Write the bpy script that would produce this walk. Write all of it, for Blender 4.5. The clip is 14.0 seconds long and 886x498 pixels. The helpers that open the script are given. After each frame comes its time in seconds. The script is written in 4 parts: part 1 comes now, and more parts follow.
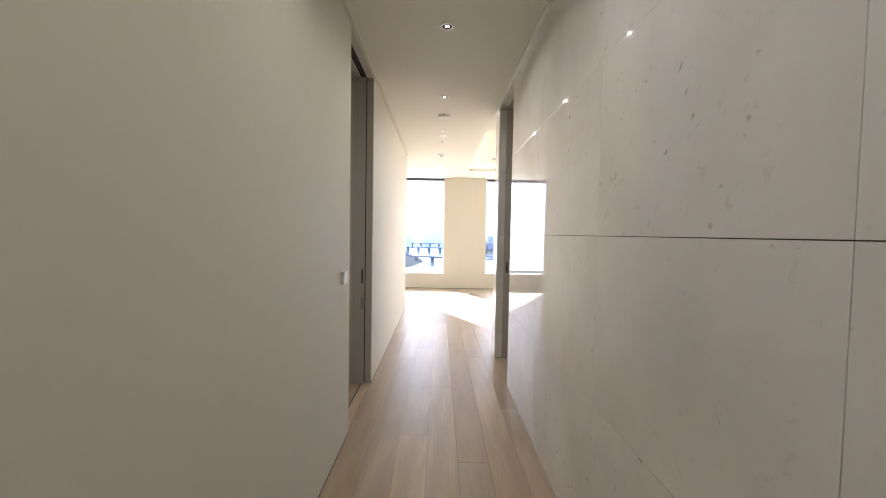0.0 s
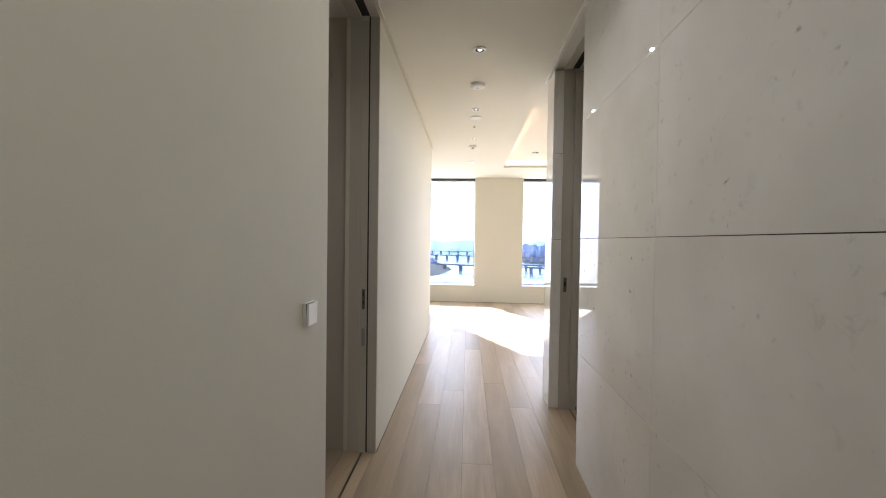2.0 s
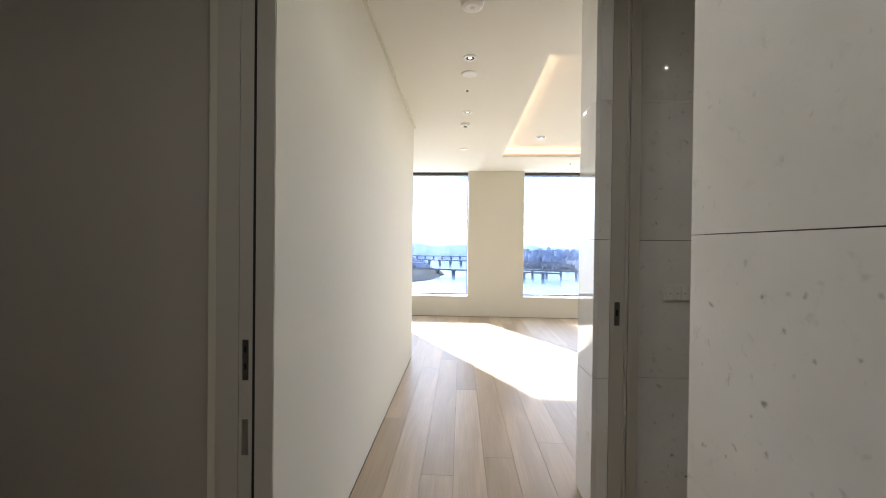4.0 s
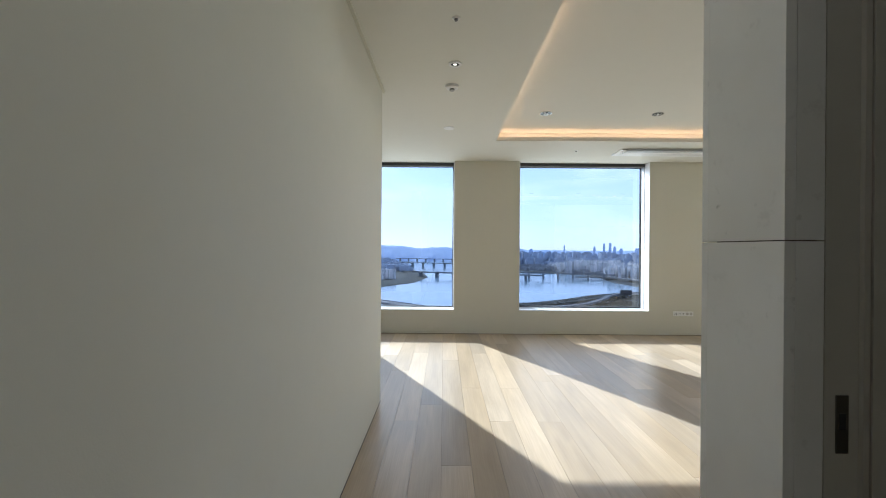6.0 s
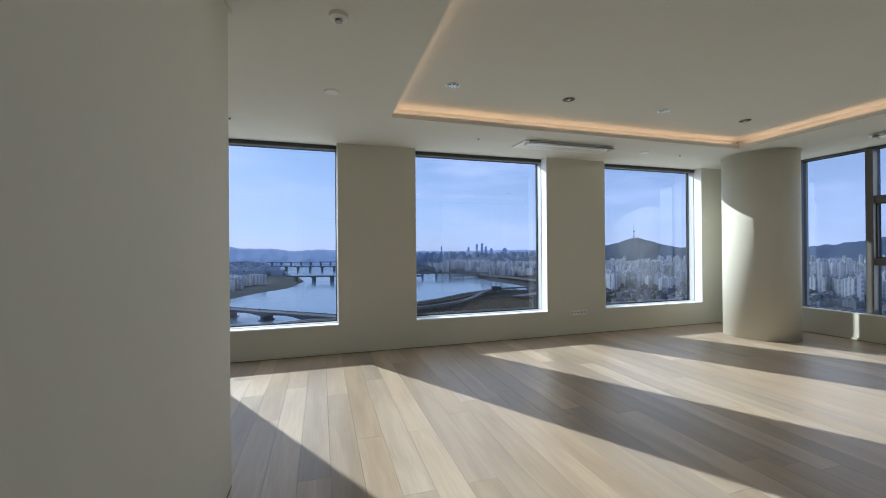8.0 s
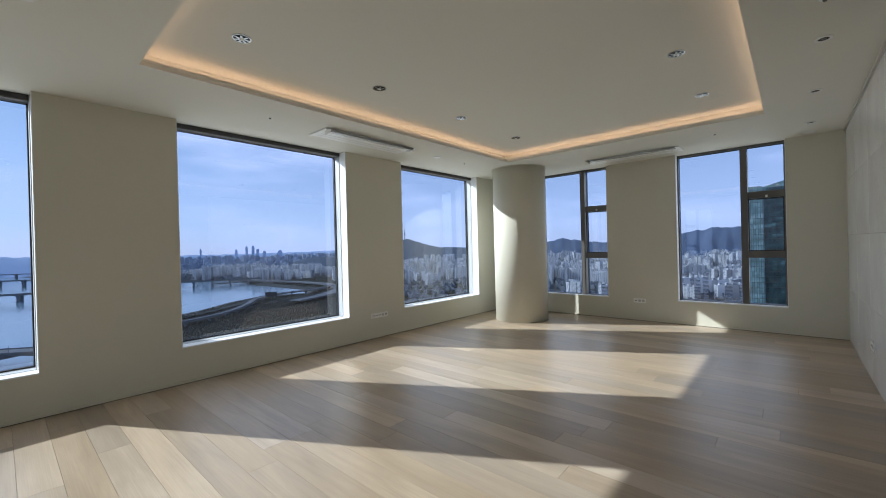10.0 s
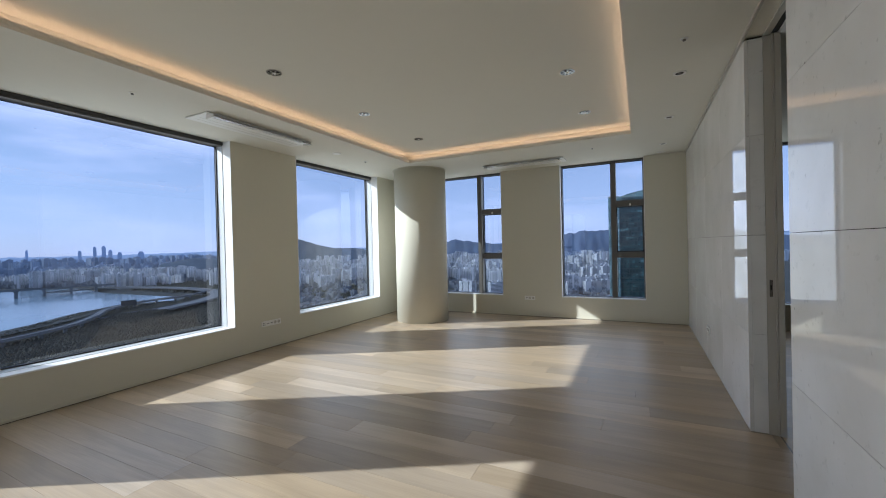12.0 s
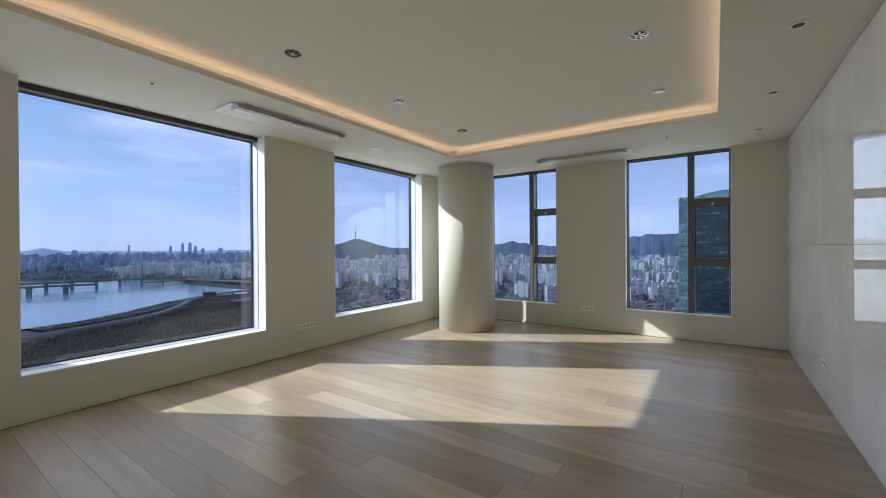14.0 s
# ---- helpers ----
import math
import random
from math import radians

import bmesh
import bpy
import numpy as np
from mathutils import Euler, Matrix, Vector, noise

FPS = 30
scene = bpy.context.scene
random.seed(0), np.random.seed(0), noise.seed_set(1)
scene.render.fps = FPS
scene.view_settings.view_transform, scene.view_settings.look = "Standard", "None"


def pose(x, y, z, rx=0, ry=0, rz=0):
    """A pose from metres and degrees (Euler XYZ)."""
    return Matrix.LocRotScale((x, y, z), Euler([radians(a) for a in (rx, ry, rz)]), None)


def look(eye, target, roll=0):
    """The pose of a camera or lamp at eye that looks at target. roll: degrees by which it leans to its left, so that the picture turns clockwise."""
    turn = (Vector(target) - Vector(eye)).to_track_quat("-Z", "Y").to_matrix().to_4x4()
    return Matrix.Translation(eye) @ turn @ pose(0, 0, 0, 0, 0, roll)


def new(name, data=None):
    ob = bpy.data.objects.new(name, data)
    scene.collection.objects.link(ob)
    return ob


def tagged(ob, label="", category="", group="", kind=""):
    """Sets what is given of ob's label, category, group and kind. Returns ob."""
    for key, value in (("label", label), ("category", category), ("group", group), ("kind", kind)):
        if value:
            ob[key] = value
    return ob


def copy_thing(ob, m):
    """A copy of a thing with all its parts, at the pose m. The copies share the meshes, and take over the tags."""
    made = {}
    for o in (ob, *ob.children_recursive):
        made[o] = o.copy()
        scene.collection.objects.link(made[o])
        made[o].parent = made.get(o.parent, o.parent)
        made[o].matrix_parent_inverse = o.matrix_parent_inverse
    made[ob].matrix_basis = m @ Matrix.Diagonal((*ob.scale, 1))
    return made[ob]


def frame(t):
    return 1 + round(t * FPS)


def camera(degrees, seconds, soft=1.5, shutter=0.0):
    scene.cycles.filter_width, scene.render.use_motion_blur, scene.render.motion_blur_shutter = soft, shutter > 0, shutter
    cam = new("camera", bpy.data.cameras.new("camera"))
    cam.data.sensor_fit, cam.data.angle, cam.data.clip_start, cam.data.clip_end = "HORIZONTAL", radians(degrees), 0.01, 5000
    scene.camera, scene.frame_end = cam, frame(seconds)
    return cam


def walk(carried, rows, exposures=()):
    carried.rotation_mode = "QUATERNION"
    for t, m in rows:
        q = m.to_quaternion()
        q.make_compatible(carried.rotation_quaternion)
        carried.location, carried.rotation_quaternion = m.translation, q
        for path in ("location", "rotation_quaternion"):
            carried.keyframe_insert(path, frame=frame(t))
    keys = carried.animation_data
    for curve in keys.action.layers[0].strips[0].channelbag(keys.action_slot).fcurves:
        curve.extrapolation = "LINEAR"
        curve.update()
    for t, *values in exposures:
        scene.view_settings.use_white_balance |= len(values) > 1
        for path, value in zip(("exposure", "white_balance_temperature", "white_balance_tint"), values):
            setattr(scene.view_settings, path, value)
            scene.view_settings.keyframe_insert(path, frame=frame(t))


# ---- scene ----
cam = camera(96.6, 14.0, soft=1.0)
PATH = [
    (0, (0.291, 0.455, 1.302), (0.309, 2.453, 1.222), 1.0),
    (0.5, (0.266, 0.728, 1.298), (0.267, 2.728, 1.236), 0.8),
    (1, (0.259, 0.976, 1.281), (0.216, 2.975, 1.229), 0.8),
    (1.5, (0.273, 1.225, 1.286), (0.176, 3.222, 1.24), 0.8),
    (2, (0.254, 1.502, 1.279), (0.128, 3.497, 1.237), 0.8),
    (2.5, (0.254, 1.775, 1.261), (0.125, 3.77, 1.225), 0.8),
    (3, (0.283, 2.085, 1.265), (0.166, 4.081, 1.236), 0.8),
    (5.5, (0.23, 3.536, 1.266), (0.193, 5.536, 1.26), 0.4),
    (6, (0.246, 3.821, 1.282), (0.24, 5.821, 1.279), 0.4),
    (6.5, (0.238, 4.095, 1.287), (0.277, 6.095, 1.289), 0.3),
    (7, (0.247, 4.339, 1.27), (0.387, 6.334, 1.274), 0.2),
    (7.5, (0.246, 4.555, 1.274), (0.577, 6.527, 1.278), -0.0),
    (8, (0.197, 4.731, 1.274), (0.786, 6.642, 1.278), -0.5),
    (8.5, (0.18, 4.899, 1.257), (1.029, 6.71, 1.26), -0.8),
    (11, (0.205, 5.375, 1.286), (1.928, 6.39, 1.271), -1.6),
    (11.5, (0.208, 5.388, 1.286), (1.98, 6.316, 1.27), -1.5),
    (12, (0.218, 5.392, 1.283), (2.007, 6.286, 1.266), -1.4),
    (12.5, (0.292, 5.394, 1.275), (2.085, 6.28, 1.259), -1.3),
    (13, (0.439, 5.38, 1.285), (2.22, 6.289, 1.268), -1.0),
    (13.5, (0.576, 5.405, 1.281), (2.313, 6.395, 1.269), -0.8),
    (14, (0.748, 5.5, 1.299), (2.395, 6.635, 1.292), -0.4),
]
walk(cam, [(t, look(eye, target, roll)) for t, eye, target, roll in PATH],
     exposures=((0.0, 4.15, 6100, 14), (2.0, 3.9, 5900, 12), (3.2, 3.8, 5800, 10), (5.3, 3.05, 6000, 7), (6.0, 2.5, 5550, 3), (6.5, 2.15, 5450, 5), (7.5, 1.75, 5500, 4), (11.0, 1.8, 5600, 5), (14.0, 1.8, 5600, 5)))
LAMP = 0.8  # watts of each lit corridor downlight

# ---- world and sun ----
SUN_WAY = Vector((0.562, -1.0, -0.63)).normalized()
world = bpy.data.worlds.new("world")
scene.world = world
world.use_nodes = True
wn, wl = world.node_tree.nodes, world.node_tree.links
wn.clear()
sky = wn.new("ShaderNodeTexSky")
sky.sky_type = "NISHITA"
sky.sun_disc = False
sky.sun_elevation = radians(28.9)
sky.sun_rotation = radians(-28.7)
sky.altitude, sky.air_density, sky.dust_density, sky.ozone_density = 130, 1.0, 0.4, 2.0
wco = wn.new("ShaderNodeTexCoord")
wmap = wn.new("ShaderNodeMapping")
wmap.inputs["Scale"].default_value = (1.6, 1.6, 7.0)
wnoise = wn.new("ShaderNodeTexNoise")
wnoise.inputs["Scale"].default_value, wnoise.inputs["Detail"].default_value, wnoise.inputs["Roughness"].default_value = 1.7, 6, 0.55
wramp = wn.new("ShaderNodeValToRGB")
wramp.color_ramp.elements[0].position, wramp.color_ramp.elements[1].position = 0.44, 0.68
wmix = wn.new("ShaderNodeMix")
wmix.data_type = "RGBA"
wmix.inputs["B"].default_value = (10.5, 10.2, 12.6, 1)
wscale = wn.new("ShaderNodeMath")
wscale.operation = "MULTIPLY"
wscale.inputs[1].default_value = 0.95
wbg = wn.new("ShaderNodeBackground")
wbg.inputs["Strength"].default_value = 0.108
wout = wn.new("ShaderNodeOutputWorld")
wl.new(wco.outputs["Generated"], wmap.inputs["Vector"])
wl.new(wmap.outputs["Vector"], wnoise.inputs["Vector"])
wl.new(wnoise.outputs["Fac"], wramp.inputs["Fac"])
wl.new(wramp.outputs["Color"], wscale.inputs[0])
wl.new(wscale.outputs["Value"], wmix.inputs["Factor"])
wl.new(sky.outputs["Color"], wmix.inputs["A"])
whaze = wn.new("ShaderNodeMix")
whaze.data_type = "RGBA"
whaze.inputs["B"].default_value = (7.6, 8.1, 11.8, 1)
wsep = wn.new("ShaderNodeSeparateXYZ")
wfall = wn.new("ShaderNodeMapRange")
wfall.interpolation_type = "SMOOTHSTEP"
wfall.inputs["From Min"].default_value, wfall.inputs["From Max"].default_value = 0.0, 0.5
wfall.inputs["To Min"].default_value, wfall.inputs["To Max"].default_value = 0.7, 0.0
wl.new(wco.outputs["Generated"], wsep.inputs["Vector"])
wl.new(wsep.outputs["Z"], wfall.inputs["Value"])
wl.new(wfall.outputs["Result"], whaze.inputs["Factor"])
wl.new(wmix.outputs["Result"], whaze.inputs["A"])
wl.new(whaze.outputs["Result"], wbg.inputs["Color"])
wl.new(wbg.outputs["Background"], wout.inputs["Surface"])

sun_data = bpy.data.lights.new("sun", "SUN")
sun_data.energy, sun_data.angle, sun_data.color = 2.0, radians(0.53), (1.0, 0.96, 0.90)
sun = new("sun", sun_data)
sun.rotation_euler = SUN_WAY.to_track_quat("-Z", "Y").to_euler()

# area lamps added in the window openings to fill the rooms with daylight
NORTH_FILL, EAST_FILL = 2.7, 1.9  # watts of the fill lamp in each opening
for x, y, wide_, watts, turn_ in ((-3.48, 9.99, 1.9, NORTH_FILL, 0), (-0.58, 9.99, 1.9, NORTH_FILL, 0), (2.35, 9.99, 1.9, NORTH_FILL, 0), (5.30, 9.99, 1.9, NORTH_FILL, 0),
                                  (7.27, 5.96, 1.2, EAST_FILL, -90), (7.27, 8.28, 1.2, EAST_FILL, -90), (7.27, 3.64, 1.2, EAST_FILL, -90)):
    data = bpy.data.lights.new("window_fill_lamp", "AREA")
    data.shape, data.size, data.size_y = "RECTANGLE", wide_, 2.1
    data.energy, data.color = watts, (1.0, 0.97, 0.89)
    new("window_fill_lamp", data).matrix_basis = pose(x, y, 1.47, -90, 0, turn_)


# ---- materials ----
def material(name, color, rough=0.5, metal=0.0, vary=0.06, scale=3.0, bump=0.0, bump_scale=200.0, stretch=(1, 1, 1), spec=0.5,
             emit=None, emit_strength=0.0, by_object=0.0):
    """A painted or plain surface with two scales of tone, a little uneven gloss and fine relief."""
    m = bpy.data.materials.new(name)
    m.use_nodes = True
    n, l = m.node_tree.nodes, m.node_tree.links
    b = n["Principled BSDF"]
    b.inputs["Roughness"].default_value, b.inputs["Metallic"].default_value = rough, metal
    b.inputs["Specular IOR Level"].default_value = spec
    co = n.new("ShaderNodeTexCoord")
    mp = n.new("ShaderNodeMapping")
    mp.inputs["Scale"].default_value = stretch
    l.new(co.outputs["Object"], mp.inputs["Vector"])
    big, fine = n.new("ShaderNodeTexNoise"), n.new("ShaderNodeTexNoise")
    big.inputs["Scale"].default_value, big.inputs["Detail"].default_value = scale, 5
    fine.inputs["Scale"].default_value, fine.inputs["Detail"].default_value = scale * 14, 4
    for t in (big, fine):
        l.new(mp.outputs["Vector"], t.inputs["Vector"])
    add = n.new("ShaderNodeMath")
    add.operation = "MULTIPLY_ADD"
    l.new(fine.outputs["Fac"], add.inputs[0])
    add.inputs[1].default_value = 0.45
    l.new(big.outputs["Fac"], add.inputs[2])
    last = add.outputs["Value"]
    if by_object:
        info = n.new("ShaderNodeObjectInfo")
        more = n.new("ShaderNodeMath")
        more.operation = "MULTIPLY_ADD"
        l.new(info.outputs["Random"], more.inputs[0])
        more.inputs[1].default_value = by_object
        l.new(last, more.inputs[2])
        last = more.outputs["Value"]
    rng = n.new("ShaderNodeMapRange")
    rng.inputs["From Min"].default_value, rng.inputs["From Max"].default_value = 0.35, 1.1 + by_object
    rng.inputs["To Min"].default_value, rng.inputs["To Max"].default_value = 1 - vary, 1 + vary
    l.new(last, rng.inputs["Value"])
    mul = n.new("ShaderNodeVectorMath")
    mul.operation = "SCALE"
    mul.inputs[0].default_value = color
    l.new(rng.outputs["Result"], mul.inputs["Scale"])
    l.new(mul.outputs["Vector"], b.inputs["Base Color"])
    if bump:
        bn = n.new("ShaderNodeTexNoise")
        bn.inputs["Scale"].default_value, bn.inputs["Detail"].default_value = bump_scale, 3
        l.new(mp.outputs["Vector"], bn.inputs["Vector"])
        bp = n.new("ShaderNodeBump")
        bp.inputs["Strength"].default_value, bp.inputs["Distance"].default_value = bump, 0.002
        l.new(bn.outputs["Fac"], bp.inputs["Height"])
        l.new(bp.outputs["Normal"], b.inputs["Normal"])
    if emit:
        b.inputs["Emission Color"].default_value = (*emit, 1)
        b.inputs["Emission Strength"].default_value = emit_strength
    return m


def wood_floor():
    """Pale oiled oak: fine grain along the plank, cathedral figure, each plank of its own tone."""
    m = bpy.data.materials.new("pale_oak")
    m.use_nodes = True
    n, l = m.node_tree.nodes, m.node_tree.links
    b = n["Principled BSDF"]
    geo = n.new("ShaderNodeNewGeometry")
    info = n.new("ShaderNodeObjectInfo")
    shift = n.new("ShaderNodeVectorMath")
    shift.operation = "MULTIPLY_ADD"
    comb = n.new("ShaderNodeCombineXYZ")
    for k in range(3):
        l.new(info.outputs["Random"], comb.inputs[k])
    l.new(comb.outputs["Vector"], shift.inputs[0])
    shift.inputs[1].default_value = (13.0, 37.0, 7.0)
    l.new(geo.outputs["Position"], shift.inputs[2])
    mp = n.new("ShaderNodeMapping")
    mp.inputs["Scale"].default_value = (6.0, 0.8, 1.0)
    l.new(shift.outputs["Vector"], mp.inputs["Vector"])
    fig = n.new("ShaderNodeTexNoise")
    fig.inputs["Scale"].default_value, fig.inputs["Detail"].default_value, fig.inputs["Distortion"].default_value = 1.4, 6, 0.6
    l.new(mp.outputs["Vector"], fig.inputs["Vector"])
    mp2 = n.new("ShaderNodeMapping")
    mp2.inputs["Scale"].default_value = (160.0, 3.0, 1.0)
    l.new(shift.outputs["Vector"], mp2.inputs["Vector"])
    grain = n.new("ShaderNodeTexNoise")
    grain.inputs["Scale"].default_value, grain.inputs["Detail"].default_value = 1.0, 5
    l.new(mp2.outputs["Vector"], grain.inputs["Vector"])
    s1 = n.new("ShaderNodeMath")
    s1.operation = "MULTIPLY_ADD"
    l.new(grain.outputs["Fac"], s1.inputs[0])
    s1.inputs[1].default_value = 0.25
    half = n.new("ShaderNodeMath")
    half.operation = "MULTIPLY_ADD"
    half.inputs[1].default_value, half.inputs[2].default_value = 0.6, 0.2
    l.new(fig.outputs["Fac"], half.inputs[0])
    l.new(half.outputs["Value"], s1.inputs[2])
    s2 = n.new("ShaderNodeMath")
    s2.operation = "MULTIPLY_ADD"
    l.new(info.outputs["Random"], s2.inputs[0])
    s2.inputs[1].default_value = 0.29
    l.new(s1.outputs["Value"], s2.inputs[2])
    ramp = n.new("ShaderNodeValToRGB")
    e = ramp.color_ramp.elements
    e[0].position, e[0].color = 0.45, (0.27, 0.214, 0.15, 1)
    e[1].position, e[1].color = 1.22, (0.545, 0.445, 0.328, 1)
    mid = e.new(0.80)
    mid.color = (0.415, 0.333, 0.240, 1)
    l.new(s2.outputs["Value"], ramp.inputs["Fac"])
    hop, frac = n.new("ShaderNodeMath"), n.new("ShaderNodeMath")
    hop.operation, frac.operation = "MULTIPLY", "FRACT"
    hop.inputs[1].default_value = 7.37
    l.new(info.outputs["Random"], hop.inputs[0])
    l.new(hop.outputs["Value"], frac.inputs[0])
    tint = n.new("ShaderNodeValToRGB")
    tint.color_ramp.elements[0].color = (0.96, 0.98, 1.03, 1)
    tint.color_ramp.elements[1].color = (1.03, 1.0, 0.935, 1)
    l.new(frac.outputs["Value"], tint.inputs["Fac"])
    dye = n.new("ShaderNodeVectorMath")
    dye.operation = "MULTIPLY"
    l.new(ramp.outputs["Color"], dye.inputs[0])
    l.new(tint.outputs["Color"], dye.inputs[1])
    l.new(dye.outputs["Vector"], b.inputs["Base Color"])
    rr = n.new("ShaderNodeMapRange")
    rr.inputs["To Min"].default_value, rr.inputs["To Max"].default_value = 0.30, 0.46
    l.new(fig.outputs["Fac"], rr.inputs["Value"])
    l.new(rr.outputs["Result"], b.inputs["Roughness"])
    bp = n.new("ShaderNodeBump")
    bp.inputs["Strength"].default_value, bp.inputs["Distance"].default_value = 0.12, 0.001
    l.new(grain.outputs["Fac"], bp.inputs["Height"])
    l.new(bp.outputs["Normal"], b.inputs["Normal"])
    return m


def marble():
    """Polished off-white stone: faint clouds, and sparse grey flecks and stains."""
    m = bpy.data.materials.new("polished_pale_marble")
    m.use_nodes = True
    n, l = m.node_tree.nodes, m.node_tree.links
    b = n["Principled BSDF"]
    geo = n.new("ShaderNodeNewGeometry")
    info = n.new("ShaderNodeObjectInfo")
    comb = n.new("ShaderNodeCombineXYZ")
    for k in range(3):
        l.new(info.outputs["Random"], comb.inputs[k])
    shift = n.new("ShaderNodeVectorMath")
    shift.operation = "MULTIPLY_ADD"
    l.new(comb.outputs["Vector"], shift.inputs[0])
    shift.inputs[1].default_value = (31.0, 17.0, 23.0)
    l.new(geo.outputs["Position"], shift.inputs[2])
    cloud = n.new("ShaderNodeTexNoise")
    cloud.inputs["Scale"].default_value, cloud.inputs["Detail"].default_value = 2.2, 6
    l.new(shift.outputs["Vector"], cloud.inputs["Vector"])
    warp = n.new("ShaderNodeTexNoise")
    warp.inputs["Scale"].default_value, warp.inputs["Detail"].default_value = 22.0, 4
    l.new(shift.outputs["Vector"], warp.inputs["Vector"])
    bend = n.new("ShaderNodeVectorMath")
    bend.operation = "MULTIPLY_ADD"
    l.new(warp.outputs["Color"], bend.inputs[0])
    bend.inputs[1].default_value = (0.06, 0.06, 0.06)
    l.new(shift.outputs["Vector"], bend.inputs[2])
    vor = n.new("ShaderNodeTexVoronoi")
    vor.inputs["Scale"].default_value = 15.0
    l.new(bend.outputs["Vector"], vor.inputs["Vector"])
    spot = n.new("ShaderNodeMapRange")
    spot.inputs["From Min"].default_value, spot.inputs["From Max"].default_value = 0.155, 0.03
    l.new(vor.outputs["Distance"], spot.inputs["Value"])
    few = n.new("ShaderNodeSeparateColor")
    l.new(vor.outputs["Color"], few.inputs["Color"])
    pick = n.new("ShaderNodeMapRange")
    pick.inputs["From Min"].default_value, pick.inputs["From Max"].default_value = 0.45, 0.8
    l.new(few.outputs["Red"], pick.inputs["Value"])
    fleck = n.new("ShaderNodeMath")
    fleck.operation = "MULTIPLY"
    l.new(spot.outputs["Result"], fleck.inputs[0])
    l.new(pick.outputs["Result"], fleck.inputs[1])
    fine = n.new("ShaderNodeTexVoronoi")
    fine.inputs["Scale"].default_value = 38.0
    l.new(bend.outputs["Vector"], fine.inputs["Vector"])
    speck = n.new("ShaderNodeMapRange")
    speck.inputs["From Min"].default_value, speck.inputs["From Max"].default_value, speck.inputs["To Max"].default_value = 0.30, 0.08, 0.45
    l.new(fine.outputs["Distance"], speck.inputs["Value"])
    rare = n.new("ShaderNodeSeparateColor")
    l.new(fine.outputs["Color"], rare.inputs["Color"])
    keep = n.new("ShaderNodeMapRange")
    keep.inputs["From Min"].default_value, keep.inputs["From Max"].default_value = 0.88, 0.97
    l.new(rare.outputs["Red"], keep.inputs["Value"])
    both = n.new("ShaderNodeMath")
    both.operation = "MULTIPLY"
    l.new(speck.outputs["Result"], both.inputs[0])
    l.new(keep.outputs["Result"], both.inputs[1])
    most = n.new("ShaderNodeMath")
    most.operation = "MAXIMUM"
    l.new(fleck.outputs["Value"], most.inputs[0])
    l.new(both.outputs["Value"], most.inputs[1])
    swarm = n.new("ShaderNodeTexNoise")
    swarm.inputs["Scale"].default_value, swarm.inputs["Detail"].default_value = 2.6, 3
    l.new(shift.outputs["Vector"], swarm.inputs["Vector"])
    where = n.new("ShaderNodeMapRange")
    where.inputs["From Min"].default_value, where.inputs["From Max"].default_value = 0.42, 0.62
    where.inputs["To Min"].default_value, where.inputs["To Max"].default_value = 0.12, 1.0
    l.new(swarm.outputs["Fac"], where.inputs["Value"])
    smudge = n.new("ShaderNodeTexNoise")
    smudge.inputs["Scale"].default_value, smudge.inputs["Detail"].default_value, smudge.inputs["Roughness"].default_value = 17.0, 5, 0.65
    l.new(bend.outputs["Vector"], smudge.inputs["Vector"])
    stain = n.new("ShaderNodeMapRange")
    stain.inputs["From Min"].default_value, stain.inputs["From Max"].default_value, stain.inputs["To Max"].default_value = 0.60, 0.76, 0.42
    l.new(smudge.outputs["Fac"], stain.inputs["Value"])
    marks = n.new("ShaderNodeMath")
    marks.operation = "MAXIMUM"
    l.new(most.outputs["Value"], marks.inputs[0])
    l.new(stain.outputs["Result"], marks.inputs[1])
    kept = n.new("ShaderNodeMath")
    kept.operation = "MULTIPLY"
    l.new(marks.outputs["Value"], kept.inputs[0])
    l.new(where.outputs["Result"], kept.inputs[1])
    ramp = n.new("ShaderNodeValToRGB")
    ramp.color_ramp.elements[0].position, ramp.color_ramp.elements[0].color = 0.35, (0.80, 0.785, 0.755, 1)
    ramp.color_ramp.elements[1].position, ramp.color_ramp.elements[1].color = 0.68, (0.91, 0.90, 0.885, 1)
    l.new(cloud.outputs["Fac"], ramp.inputs["Fac"])
    mix = n.new("ShaderNodeMix")
    mix.data_type = "RGBA"
    l.new(kept.outputs["Value"], mix.inputs["Factor"])
    l.new(ramp.outputs["Color"], mix.inputs["A"])
    mix.inputs["B"].default_value = (0.30, 0.29, 0.27, 1)
    l.new(mix.outputs["Result"], b.inputs["Base Color"])
    b.inputs["Roughness"].default_value = 0.02
    b.inputs["Specular IOR Level"].default_value = 0.5
    return m


def glass_pane():
    """Coated, faintly blue window glass."""
    m = bpy.data.materials.new("window_glass")
    m.use_nodes = True
    n, l = m.node_tree.nodes, m.node_tree.links
    n.remove(n["Principled BSDF"])
    tr, gl, mx, fr = (n.new(k) for k in ("ShaderNodeBsdfTransparent", "ShaderNodeBsdfGlossy", "ShaderNodeMixShader", "ShaderNodeFresnel"))
    tr.inputs["Color"].default_value = (0.192, 0.214, 0.242, 1)
    gl.inputs["Roughness"].default_value = 0.01
    fr.inputs["IOR"].default_value = 1.8
    l.new(fr.outputs["Fac"], mx.inputs["Fac"])
    l.new(tr.outputs["BSDF"], mx.inputs[1])
    l.new(gl.outputs["BSDF"], mx.inputs[2])
    l.new(mx.outputs["Shader"], n["Material Output"].inputs["Surface"])
    return m


